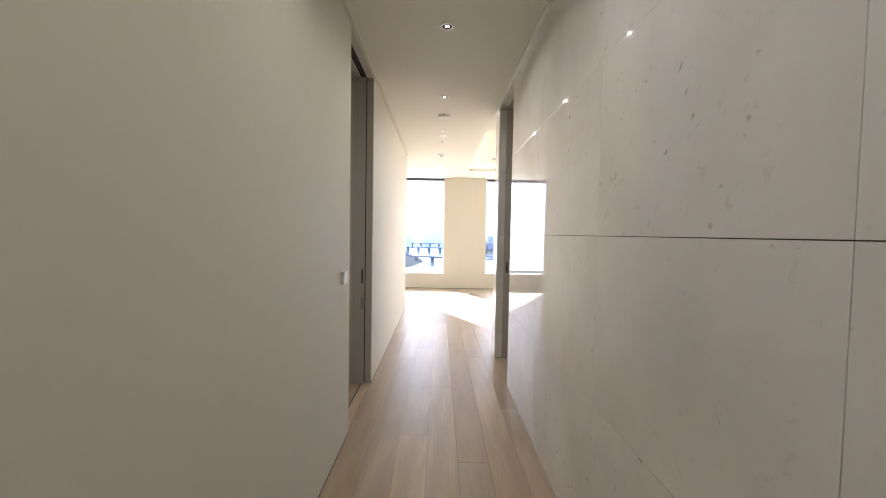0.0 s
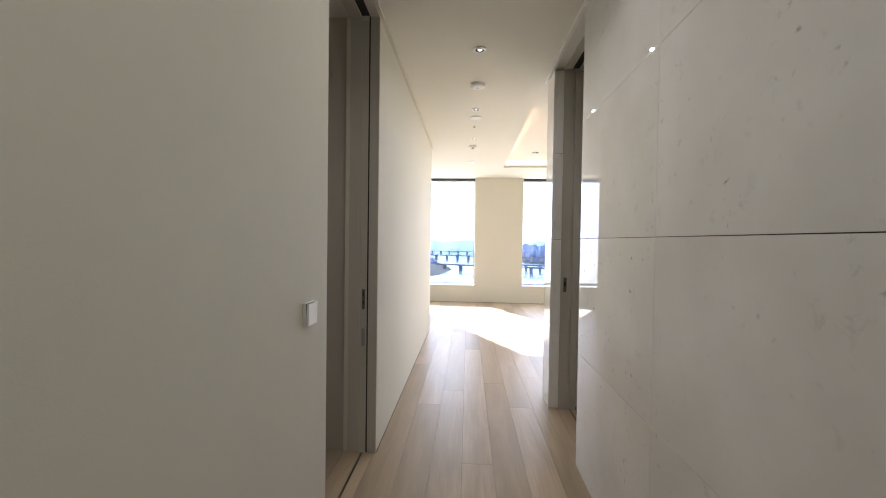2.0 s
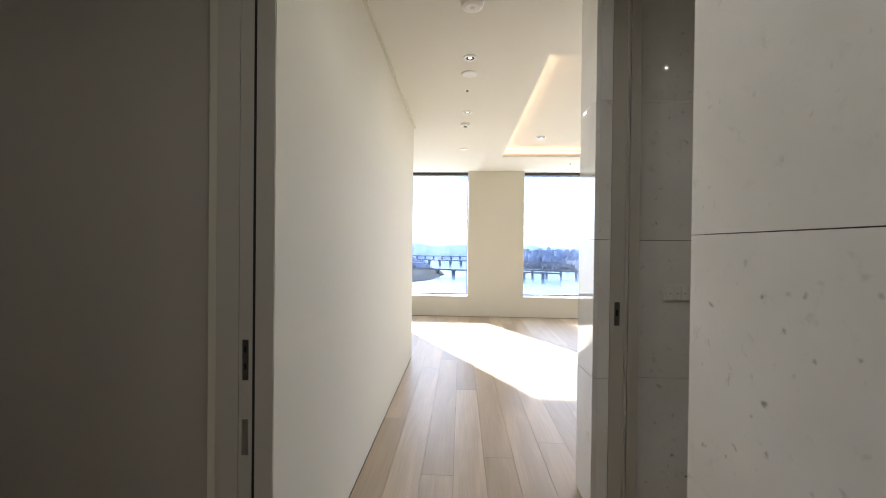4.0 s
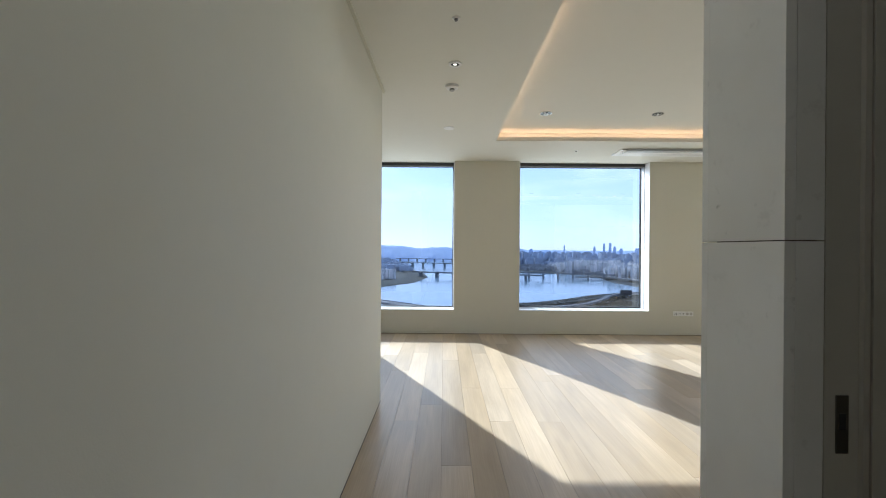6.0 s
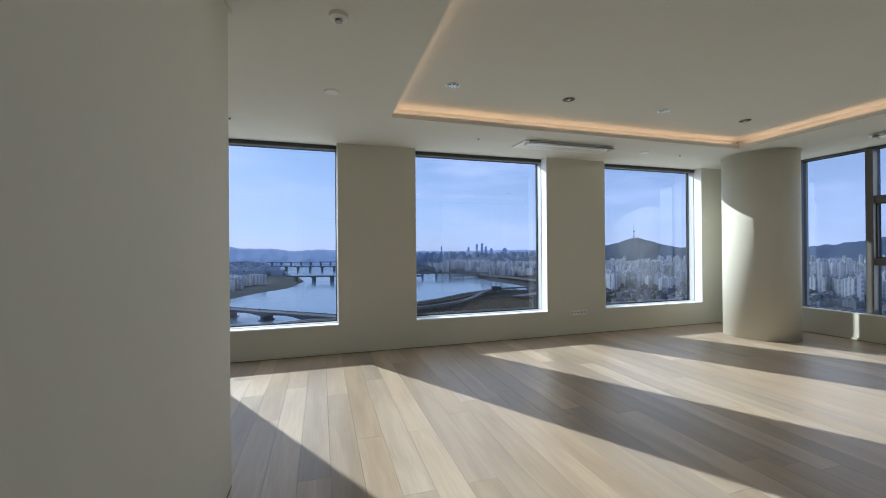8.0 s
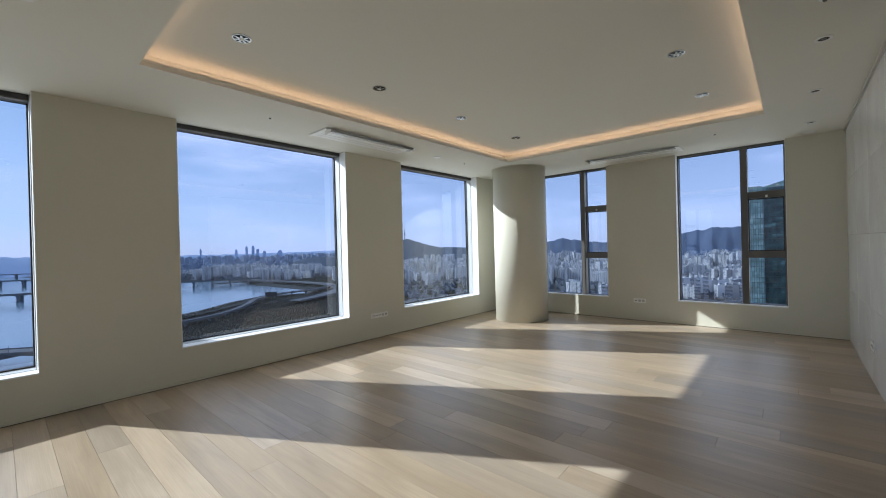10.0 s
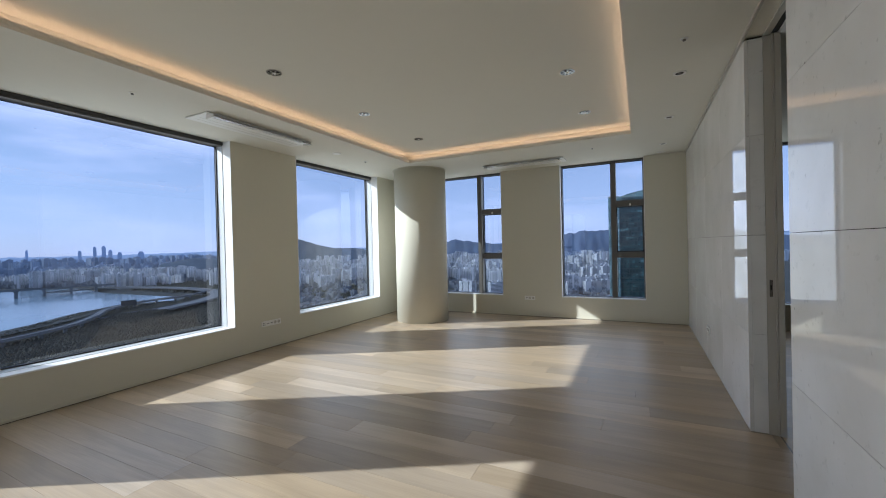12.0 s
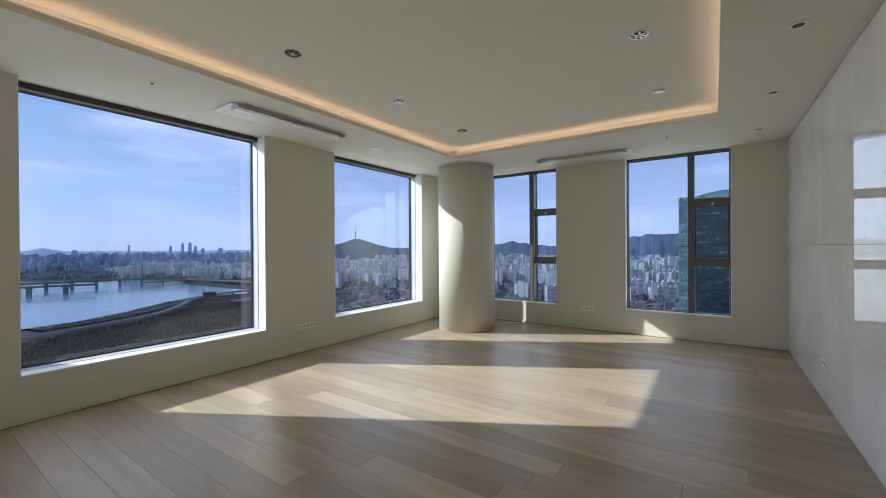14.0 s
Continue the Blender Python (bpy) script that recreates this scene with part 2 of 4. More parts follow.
def facade(name, wall, glass, sx, sz, rough=0.6, part=0.5):
    """Far fronts: storeys and bays as rows of darker panes, by height and run along the front."""
    m = bpy.data.materials.new(name)
    m.use_nodes = True
    n, l = m.node_tree.nodes, m.node_tree.links
    b = n["Principled BSDF"]
    b.inputs["Roughness"].default_value = rough
    geo = n.new("ShaderNodeNewGeometry")
    sep = n.new("ShaderNodeSeparateXYZ")
    l.new(geo.outputs["Position"], sep.inputs["Vector"])
    run = n.new("ShaderNodeMath")
    run.operation = "ADD"
    l.new(sep.outputs["X"], run.inputs[0])
    l.new(sep.outputs["Y"], run.inputs[1])
    steps = []
    for value, size in ((run.outputs["Value"], sx), (sep.outputs["Z"], sz)):
        d, fr, gt = (n.new("ShaderNodeMath") for _ in range(3))
        d.operation, fr.operation, gt.operation = "DIVIDE", "FRACT", "GREATER_THAN"
        d.inputs[1].default_value, gt.inputs[1].default_value = size, part
        l.new(value, d.inputs[0])
        l.new(d.outputs["Value"], fr.inputs[0])
        l.new(fr.outputs["Value"], gt.inputs[0])
        steps.append(gt)
    both = n.new("ShaderNodeMath")
    both.operation = "MULTIPLY"
    l.new(steps[0].outputs["Value"], both.inputs[0])
    l.new(steps[1].outputs["Value"], both.inputs[1])
    tone = n.new("ShaderNodeMapRange")
    tone.inputs["To Min"].default_value, tone.inputs["To Max"].default_value = 0.66, 1.08
    l.new(geo.outputs["Random Per Island"], tone.inputs["Value"])
    sc = n.new("ShaderNodeVectorMath")
    sc.operation = "SCALE"
    sc.inputs[0].default_value = wall
    l.new(tone.outputs["Result"], sc.inputs["Scale"])
    mix = n.new("ShaderNodeMix")
    mix.data_type = "RGBA"
    l.new(both.outputs["Value"], mix.inputs["Factor"])
    l.new(sc.outputs["Vector"], mix.inputs["A"])
    mix.inputs["B"].default_value = (*glass, 1)
    l.new(mix.outputs["Result"], b.inputs["Base Color"])
    return m


def panes(name, dark, middle, light):
    """Office glass with blinds and reflections in the colour, varying by pane and in drifts over the front."""
    m = bpy.data.materials.new(name)
    m.use_nodes = True
    n, l = m.node_tree.nodes, m.node_tree.links
    b = n["Principled BSDF"]
    b.inputs["Roughness"].default_value = 0.18
    geo, co, drift, add, ramp = (n.new("ShaderNode" + k) for k in ("NewGeometry", "TexCoord", "TexNoise", "Math", "ValToRGB"))
    drift.inputs["Scale"].default_value, drift.inputs["Detail"].default_value = 0.09, 3
    flat = n.new("ShaderNodeMapping")
    flat.inputs["Scale"].default_value = (1.0, 0.7, 2.6)
    l.new(co.outputs["Object"], flat.inputs["Vector"])
    l.new(flat.outputs["Vector"], drift.inputs["Vector"])
    add.operation = "MULTIPLY_ADD"
    add.inputs[1].default_value = 0.22
    l.new(geo.outputs["Random Per Island"], add.inputs[0])
    l.new(drift.outputs["Fac"], add.inputs[2])
    e = ramp.color_ramp.elements
    e[0].position, e[0].color = 0.50, (*dark, 1)
    e[1].position, e[1].color = 0.95, (*light, 1)
    e.new(0.74).color = (*middle, 1)
    l.new(add.outputs["Value"], ramp.inputs["Fac"])
    l.new(ramp.outputs["Color"], b.inputs["Base Color"])
    return m


M_WALL = material("warm_white_wall_paint", (0.63, 0.605, 0.50), 0.75, vary=0.025, scale=1.2, bump=0.12, bump_scale=260)
M_CEIL = material("white_ceiling_paint", (0.73, 0.71, 0.63), 0.85, vary=0.02, scale=0.8, bump=0.08, bump_scale=300)
M_REVEAL = material("white_lacquer_reveal", (0.82, 0.82, 0.82), 0.35, vary=0.02)
M_FRAME = material("grey_aluminium_frame", (0.13, 0.125, 0.115), 0.45, metal=0.15, vary=0.05, scale=8)
M_FRAME_PALE = material("pale_aluminium_frame", (0.55, 0.57, 0.58), 0.4, metal=0.1, vary=0.04, scale=8)
M_DARK = material("dark_gasket", (0.03, 0.03, 0.032), 0.6)
M_BLIND = material("grey_roller_blind", (0.055, 0.055, 0.055), 0.8, scale=12)
M_LACQUER = material("taupe_grey_lacquer", (0.51, 0.485, 0.43), 0.38, vary=0.03, scale=2, bump=0.05)
M_DOOR = material("taupe_door_lacquer", (0.45, 0.42, 0.37), 0.45, vary=0.03, scale=2, bump=0.05)
M_STEEL = material("dark_brushed_steel", (0.16, 0.15, 0.14), 0.35, metal=0.9, vary=0.1, scale=60, stretch=(1, 1, 12))
M_STEEL_PALE = material("brushed_steel", (0.34, 0.33, 0.31), 0.4, metal=0.8, vary=0.1, scale=60, stretch=(1, 1, 12))
M_CHROME = material("chrome_reflector", (0.55, 0.55, 0.55), 0.25, metal=1.0, vary=0.05, scale=20)
M_PLASTIC = material("white_plastic", (0.80, 0.79, 0.76), 0.35, vary=0.02, scale=20)
M_ACRYL = material("pearl_plastic", (0.88, 0.88, 0.87), 0.22, vary=0.02, scale=20)
M_ACRYL.node_tree.nodes["Principled BSDF"].inputs["Transmission Weight"].default_value = 0.2
# black parts, and the shade in slots, seams and holes put into solid black
M_BLACK = material("black_inside", (0.02, 0.02, 0.02), 0.7)
M_OAK = wood_floor()
M_MARBLE = marble()
M_GLASS = glass_pane()
# stone joints, and the shade of narrow gaps put into dark strips
M_JOINT = material("dark_joint_and_gap_shade", (0.09, 0.08, 0.07), 0.8)
M_UNDER = material("plank_joint", (0.10, 0.075, 0.05), 0.8)
M_LED = material("warm_led_strip", (0.9, 0.8, 0.6), 0.5, emit=(1.0, 0.63, 0.42), emit_strength=0.9)
M_BULB = material("downlight_led", (0.9, 0.9, 0.85), 0.5, emit=(1.0, 0.87, 0.7), emit_strength=0.22)
M_WATER = material("river_water", (0.24, 0.34, 0.40), 0.16, vary=0.12, scale=0.004, bump=0.10, bump_scale=0.05)
M_LAND = material("winter_ground", (0.085, 0.083, 0.070), 0.9, vary=0.35, scale=0.012)
M_BANK = material("dry_grass_bank", (0.052, 0.054, 0.046), 0.95, vary=0.4, scale=0.02)
M_BUSH = material("bare_winter_wood", (0.095, 0.088, 0.064), 0.95, vary=0.45, scale=0.025)
M_ROAD = material("concrete_road", (0.19, 0.19, 0.19), 0.8, vary=0.2, scale=0.03)
M_PIER = material("bridge_concrete", (0.17, 0.18, 0.19), 0.8, vary=0.15, scale=0.1)
# bluish because the haze over the woods is part of the colour
M_HILL = material("haze_tinted_wooded_hill", (0.095, 0.125, 0.165), 0.95, vary=0.15, scale=0.004)
# distance haze is put into this pale blue, for hills and skyline towers
M_FAR = material("haze_tinted_distance", (0.44, 0.55, 0.74), 0.95, vary=0.08, scale=0.002)
# the mountain's blue is distance haze put in the base colour
M_MOUNT = material("haze_tinted_mountain", (0.125, 0.165, 0.24), 0.95, vary=0.15, scale=0.003)
M_FLATS = facade("pale_apartment_fronts", (0.84, 0.83, 0.81), (0.12, 0.14, 0.17), 6.5, 3.0, part=0.52)
M_TOWN = facade("grey_town_fronts", (0.27, 0.285, 0.305), (0.09, 0.10, 0.12), 6.0, 3.4, part=0.6)
# aerial haze is mixed into these wall and window colours
M_FARTOWN = facade("haze_tinted_far_fronts", (0.40, 0.46, 0.56), (0.26, 0.31, 0.40), 9.0, 4.0)
M_CURTAIN = panes("green_curtain_glass", (0.012, 0.034, 0.038), (0.045, 0.105, 0.105), (0.24, 0.42, 0.42))
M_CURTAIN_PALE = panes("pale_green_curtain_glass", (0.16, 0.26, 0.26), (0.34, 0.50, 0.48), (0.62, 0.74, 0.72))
M_SPANDREL = material("dark_green_spandrel", (0.035, 0.055, 0.058), 0.4, vary=0.1, scale=0.2)


# ---- helpers for meshes ----
def box(bm, x0, x1, y0, y1, z0, z1):
    v = [bm.verts.new((x, y, z)) for z in (z0, z1) for y in (y0, y1) for x in (x0, x1)]
    for q in ((0, 2, 3, 1), (4, 5, 7, 6), (0, 1, 5, 4), (2, 6, 7, 3), (0, 4, 6, 2), (1, 3, 7, 5)):
        bm.faces.new([v[k] for k in q])
    return v


def finish(name, bm, mat, parent=None, bevel=0.0, smooth=False):
    if bevel:
        bmesh.ops.bevel(bm, geom=bm.edges[:], offset=bevel, segments=2, affect="EDGES", profile=0.6)
    bmesh.ops.recalc_face_normals(bm, faces=bm.faces[:])
    me = bpy.data.meshes.new(name)
    bm.to_mesh(me)
    bm.free()
    if smooth:
        for p in me.polygons:
            p.use_smooth = True
    me.materials.append(mat)
    ob = new(name, me)
    if parent:
        ob.parent = parent
    return ob


def boxes(name, mat, parent, *sizes, bevel=0.0):
    bm = bmesh.new()
    for s in sizes:
        box(bm, *s)
    return finish(name, bm, mat, parent, bevel)


def part(name, bm, mat, parent, label="", bevel=0.0, smooth=False):
    ob = finish(name, bm, mat, parent, bevel, smooth)
    return tagged(ob, label) if label else ob


def lathe(bm, profile, steps=32, centre=(0, 0, 0)):
    """A turned shape from (radius, height) pairs about the upright axis."""
    rings = []
    for r, z in profile:
        rings.append([bm.verts.new((centre[0] + r * math.cos(2 * math.pi * k / steps), centre[1] + r * math.sin(2 * math.pi * k / steps), centre[2] + z)) for k in range(steps)])
    for a, b in zip(rings, rings[1:]):
        for k in range(steps):
            bm.faces.new((a[k], a[(k + 1) % steps], b[(k + 1) % steps], b[k]))
    bm.faces.new(rings[0][::-1])
    bm.faces.new(rings[-1])


def structure(name, label, mat, *sizes, bevel=0.0):
    return tagged(boxes(name, mat, None, *sizes, bevel=bevel), label, kind="structure")


def empty(name, m=None):
    ob = new(name)
    ob.empty_display_size = 0.1
    if m:
        ob.matrix_basis = m
    return ob


# ---- plan, in metres ----
CEIL = 2.60            # lower ceiling
YN, XE, YS = 9.76, 7.13, 4.76
YS2, NEAR_END = 4.81, 2.43  # face and end of the short stone wall beside the corridor
XL, XR = -0.28, 0.89   # corridor walls
XW = -4.75             # far west wall of the kitchen side
YB = -2.4              # end of the corridor behind the start
SILL = 0.352
LEFT_END = 7.12
NW = [(-4.40, -2.555), (-1.56, 0.397), (1.374, 3.329), (4.33, 6.277)]
WW = [(5.05, 6.33), (7.37, 8.65)]
EW = [(3.0, 4.28), (5.32, 6.60), (7.637, 8.917)]

# ---- walls ----
piers = []
edges = [XW - 0.3] + [v for w in NW for v in w] + [XE + 0.3]
for a, b in zip(edges[0::2], edges[1::2]):
    piers.append((a, b, YN, YN + 0.30, SILL, CEIL))
structure("wall_north", "warm white plastered outer wall between the tall windows", M_WALL,
          (XW - 0.3, XE + 0.3, YN, YN + 0.30, -0.2, SILL), *piers)
# unseen fins, added outside so that they cut the sun patches' left edges
structure("sun_fins_north", "unseen grey fins added outside to trim the sun patches", M_FRAME,
          *[(a + 0.32, b, YN + 0.304, YN + 0.62, -0.6, 3.3) for a, b, *_ in piers[1:-1]])
piers = []
edges = [YB - 0.2] + [v for w in EW for v in w] + [YN - 0.002]
for a, b in zip(edges[0::2], edges[1::2]):
    piers.append((XE, XE + 0.30, a, b, SILL, CEIL))
structure("wall_east", "warm white plastered outer wall with two part windows", M_WALL,
          (XE, XE + 0.30, YB - 0.2, YN - 0.002, -0.2, SILL), *piers)
piers = []
edges = [YB] + [v for w in WW for v in w] + [YN - 0.002]
for a, b in zip(edges[0::2], edges[1::2]):
    piers.append((XW - 0.30, XW, a, b, SILL, CEIL))
structure("wall_west", "plain white outer wall of the kitchen side", M_WALL,
          (XW - 0.30, XW, YB, YN - 0.002, -0.2, SILL), *piers)
structure("wall_corridor_left", "smooth warm white corridor wall with a tall door opening", M_WALL,
          (XL - 0.20, XL, YB, 2.965, 0.0, CEIL - 0.002), (XL - 0.20, XL, 3.82, LEFT_END, 0.0, CEIL - 0.002))
structure("wall_corridor_end", "plain white wall behind the corridor", M_WALL, (XW, XE, YB - 0.2, YB, -0.2, CEIL))
structure("wall_kitchen_south", "plain white wall of the kitchen side", M_WALL, (XW, XL - 0.202, 4.4, 4.6, 0.0, CEIL))
for piece in ((-1.72, -1.66, 2.2, 3.90, 0.0, CEIL - 0.002), (-1.66, XL - 0.203, 2.2, 2.26, 0.0, CEIL - 0.002), (-1.66, XL - 0.203, 3.836, 3.90, 0.0, CEIL - 0.002)):
    structure("wall_store", "taupe lacquered wall of the small room beside the corridor", M_DOOR, piece)
structure("wall_corridor_right", "core of the stone-clad corridor wall", M_JOINT,
          (XR + 0.022, XR + 0.17, YB, 3.768, 0.0, CEIL - 0.002))
structure("wall_south", "core of the stone-clad living room wall", M_JOINT,
          (XR + 0.022, NEAR_END - 0.022, YS - 0.138, YS2 - 0.022, 0.0, CEIL - 0.002), (3.472, XE - 0.002, YS - 0.19, YS - 0.022, 0.0, CEIL - 0.002))
structure("wall_partition", "plain partition between the bathroom and the bedroom", M_WALL,
          (2.40, 2.50, YB, YS - 0.152, 0.0, CEIL - 0.002), (XR + 0.175, 2.39, 2.3, 2.4, 0.0, CEIL - 0.002))

# ceilings
T = (0.87, 5.60, 5.47, 8.64)          # tray opening
RECESS, LIP, TOP = 0.13, 2.650, 2.737
x0, x1, y0, y1 = T
X0, X1, Y0, Y1 = XW - 0.3, XE + 0.3, YB - 0.2, YN + 0.3
structure("ceiling", "smooth white ceiling with a raised tray over the living room", M_CEIL,
          (X0, x0, Y0, Y1, CEIL, CEIL + 0.02), (x1, X1, Y0, Y1, CEIL, CEIL + 0.02),
          (x0, x1, Y0, y0, CEIL, CEIL + 0.02), (x0, x1, y1, Y1, CEIL, CEIL + 0.02))
structure("ceiling_tray", "raised white ceiling panel above the cove", M_CEIL,
          (x0 - RECESS, x1 + RECESS, y0 - RECESS, y1 + RECESS, TOP, TOP + 0.03))
structure("ceiling_cove", "white cove edge round the raised ceiling", M_CEIL,
          (x0 - 0.02, x0, y0 - 0.02, y1 + 0.02, CEIL + 0.021, LIP), (x1, x1 + 0.02, y0 - 0.02, y1 + 0.02, CEIL + 0.021, LIP),
          (x0, x1, y0 - 0.02, y0, CEIL + 0.021, LIP), (x0, x1, y1, y1 + 0.02, CEIL + 0.021, LIP),
          (x0 - RECESS - 0.03, x0 - RECESS, y0 - RECESS, y1 + RECESS, CEIL + 0.021, TOP + 0.03), (x1 + RECESS, x1 + RECESS + 0.03, y0 - RECESS, y1 + RECESS, CEIL + 0.021, TOP + 0.03),
          (x0 - RECESS, x1 + RECESS, y0 - RECESS - 0.03, y0 - RECESS, CEIL + 0.021, TOP + 0.03), (x0 - RECESS, x1 + RECESS, y1 + RECESS, y1 + RECESS + 0.03, CEIL + 0.021, TOP + 0.03))
structure("ceiling_slab", "concrete slab above the ceilings", M_CEIL, (X0, X1, Y0, Y1, 2.95, 3.15))
structure("wall_upper", "outer wall band above the ceilings", M_WALL,
          (X0, X1, Y1 - 0.05, Y1, CEIL + 0.021, 2.95), (X0, X1, Y0, Y0 + 0.05, CEIL + 0.021, 2.95), (X0, X0 + 0.05, Y0, Y1, CEIL + 0.021, 2.95), (X1 - 0.05, X1, Y0, Y1, CEIL + 0.021, 2.95))
strip = empty("cove_light")
tagged(strip, "warm white light strip hidden in the ceiling cove", "cove light")
for a, b, c, d in ((x0 - 0.085, x0 - 0.060, y0, y1), (x1 + 0.060, x1 + 0.085, y0, y1), (x0, x1, y0 - 0.085, y0 - 0.060), (x0, x1, y1 + 0.060, y1 + 0.085)):
    boxes("led_strip", M_LED, strip, (a, b, c, d, CEIL + 0.021, CEIL + 0.042))

# floor
structure("floor_slab", "screed under the planks", M_UNDER, (X0, X1, Y0, Y1, -0.20, -0.012))


# ---- windows ----
def pane_of(w, corners):
    """One sheet of glass, its face to the room."""
    me = bpy.data.meshes.new("pane")
    me.from_pydata(corners, [], [(0, 1, 2, 3)])
    me.materials.append(M_GLASS)
    pane = new("pane", me)
    pane.parent = w
    pane.visible_shadow = False
    return pane


def window_north(a, b, n):
    """A fixed pane in a pale deep reveal, with a roller blind rolled up under the ceiling."""
    w = empty(f"window_{n}", pose((a + b) / 2, YN, SILL))
    tagged(w, "tall fixed window with pale metal frame and white sill", "window", kind="structure")
    h, half = CEIL - SILL, (b - a) / 2
    boxes("window_sill", M_REVEAL, w, (-half, half, -0.004, 0.14, 0.0, 0.012))
    for s in (-1, 1):
        lo, hi = sorted((s * half, s * (half - 0.006)))
        boxes("reveal_lining", M_REVEAL, w, (lo, hi, -0.003, 0.14, 0.012, h - 0.002))
        lo, hi = sorted((s * half, s * (half - 0.012)))
        boxes("window_frame", M_FRAME_PALE, w, (lo, hi, 0.14, 0.285, 0.0, h - 0.002))
    boxes("window_frame", M_FRAME_PALE, w, (-half + 0.012, half - 0.012, 0.14, 0.285, 0.0, 0.016))
    boxes("window_frame", M_FRAME, w, (-half + 0.012, half - 0.012, 0.20, 0.285, h - 0.045, h - 0.002))
    for s in (-1, 1):
        lo, hi = sorted((s * (half - 0.012), s * (half - 0.022)))
        boxes("gasket", M_DARK, w, (lo, hi, 0.245, 0.275, 0.016, h - 0.045))
    boxes("gasket", M_DARK, w, (-half + 0.022, half - 0.022, 0.245, 0.275, 0.016, 0.028))
    blind = boxes("roller_blind", M_BLIND, w, (-half + 0.012, half - 0.012, 0.12, 0.19, h - 0.042, h - 0.003))
    boxes("bottom_bar", M_FRAME, blind, (-half + 0.016, half - 0.016, 0.125, 0.185, h - 0.052, h - 0.0425))
    pane_of(w, [(-half + 0.022, 0.26, 0.028), (half - 0.022, 0.26, 0.028), (half - 0.022, 0.26, h - 0.045), (-half + 0.022, 0.26, h - 0.045)])
    return w


def window_side(a, b, n, x=XE, turn=0):
    """A pane beside a narrow leaf in three lights, in grey metal."""
    w = empty(f"window_{n}", pose(x, (a + b) / 2, SILL, 0, 0, turn))
    tagged(w, "tall grey metal window with a narrow opening light", "window", kind="structure")
    h, half = CEIL - SILL, (b - a) / 2
    boxes("window_sill", M_REVEAL, w, (-0.004, 0.10, -half, half, 0.0, 0.012))
    for s in (-1, 1):
        lo, hi = sorted((s * half, s * (half - 0.006)))
        boxes("reveal_lining", M_REVEAL, w, (-0.003, 0.10, lo, hi, 0.012, h - 0.002))
        lo, hi = sorted((s * half, s * (half - 0.022)))
        boxes("window_frame", M_FRAME, w, (0.10, 0.22, lo, hi, 0.0, h - 0.002))
    boxes("window_frame", M_FRAME, w, (0.10, 0.22, -half + 0.022, half - 0.022, 0.0, 0.02))
    boxes("window_frame", M_FRAME, w, (0.10, 0.22, -half + 0.022, half - 0.022, h - 0.03, h - 0.002))
    m0, m1 = -half + 0.41, -half + 0.49
    boxes("mullion", M_FRAME, w, (0.06, 0.22, m0, m1, 0.02, h - 0.03))
    for z in (0.665, 1.495):
        boxes("transom", M_FRAME, w, (0.08, 0.22, -half + 0.022, m0, z, z + 0.095))
    sash = boxes("opening_light", M_DARK, w, (0.12, 0.20, -half + 0.022, -half + 0.034, 0.76, 1.495), (0.12, 0.20, m0 - 0.012, m0, 0.76, 1.495),
                 (0.12, 0.20, -half + 0.034, m0 - 0.012, 0.76, 0.772), (0.12, 0.20, -half + 0.034, m0 - 0.012, 1.483, 1.495))
    boxes("window_catch", M_PLASTIC, sash, (0.06, 0.08, (m0 - half) / 2 - 0.012, (m0 - half) / 2 + 0.012, 1.50, 1.53))
    for y0_, y1_, z0_, z1_ in ((m1, half - 0.022, 0.02, h - 0.03), (-half + 0.022, m0, 0.02, 0.665), (-half + 0.034, m0 - 0.012, 0.772, 1.483), (-half + 0.022, m0, 1.59, h - 0.03)):
        pane_of(w, [(0.16, y1_, z0_), (0.16, y0_, z0_), (0.16, y0_, z1_), (0.16, y1_, z1_)])
    return w


for k, (a, b) in enumerate(NW):
    window_north(a, b, k + 1)
for k, (a, b) in enumerate(EW):
    window_side(a, b, k + 5)
for k, (a, b) in enumerate(WW):
    window_side(a, b, k + 8, XW, 180)

# ---- column ----
bm = bmesh.new()
lathe(bm, [(0.447, 0.0), (0.447, CEIL - 0.002)], 72)
col = finish("column", bm, M_WALL, smooth=False)
for p in col.data.polygons:
    p.use_smooth = len(p.vertices) == 4
col.matrix_basis = pose(6.25, 8.83, 0)
tagged(col, "thick round white plastered column in the window corner", "column", kind="structure")
bm = bmesh.new()
lathe(bm, [(0.467, CEIL - 0.016), (0.467, CEIL - 0.003)], 72)
part("collar", bm, M_WALL, col)

# ---- ceiling edge trims, skirting and shade strips at the floor edges ----
structure("trim_corridor_left", "slim pale ceiling trim along the corridor", M_WALL, (XL + 0.001, XL + 0.020, YB, LEFT_END + 0.02, CEIL - 0.018, CEIL - 0.001))
structure("trim_corridor_right", "slim pale ceiling trim along the stone wall", M_PLASTIC, (XR - 0.022, XR - 0.001, YB, YS2 + 0.02, CEIL - 0.018, CEIL - 0.001))
structure("trim_south", "slim pale ceiling trim along the stone wall", M_LACQUER, (NEAR_END, XE - 0.002, YS + 0.001, YS + 0.016, CEIL - 0.022, CEIL - 0.001))
structure("baseboard_north", "low flush white skirting", M_WALL, (XW, XE, YN - 0.010, YN - 0.001, 0.007, 0.030))
structure("baseboard_east", "low flush white skirting", M_WALL, (XE - 0.010, XE - 0.001, YS, YN - 0.012, 0.007, 0.030))
# no gap is cut: dark strips carry the shade along the floor
structure("shade_strip_north", "dark strip for the shade of a gap under the skirting", M_JOINT, (XW, XE, YN - 0.004, YN - 0.001, 0.0005, 0.0065))
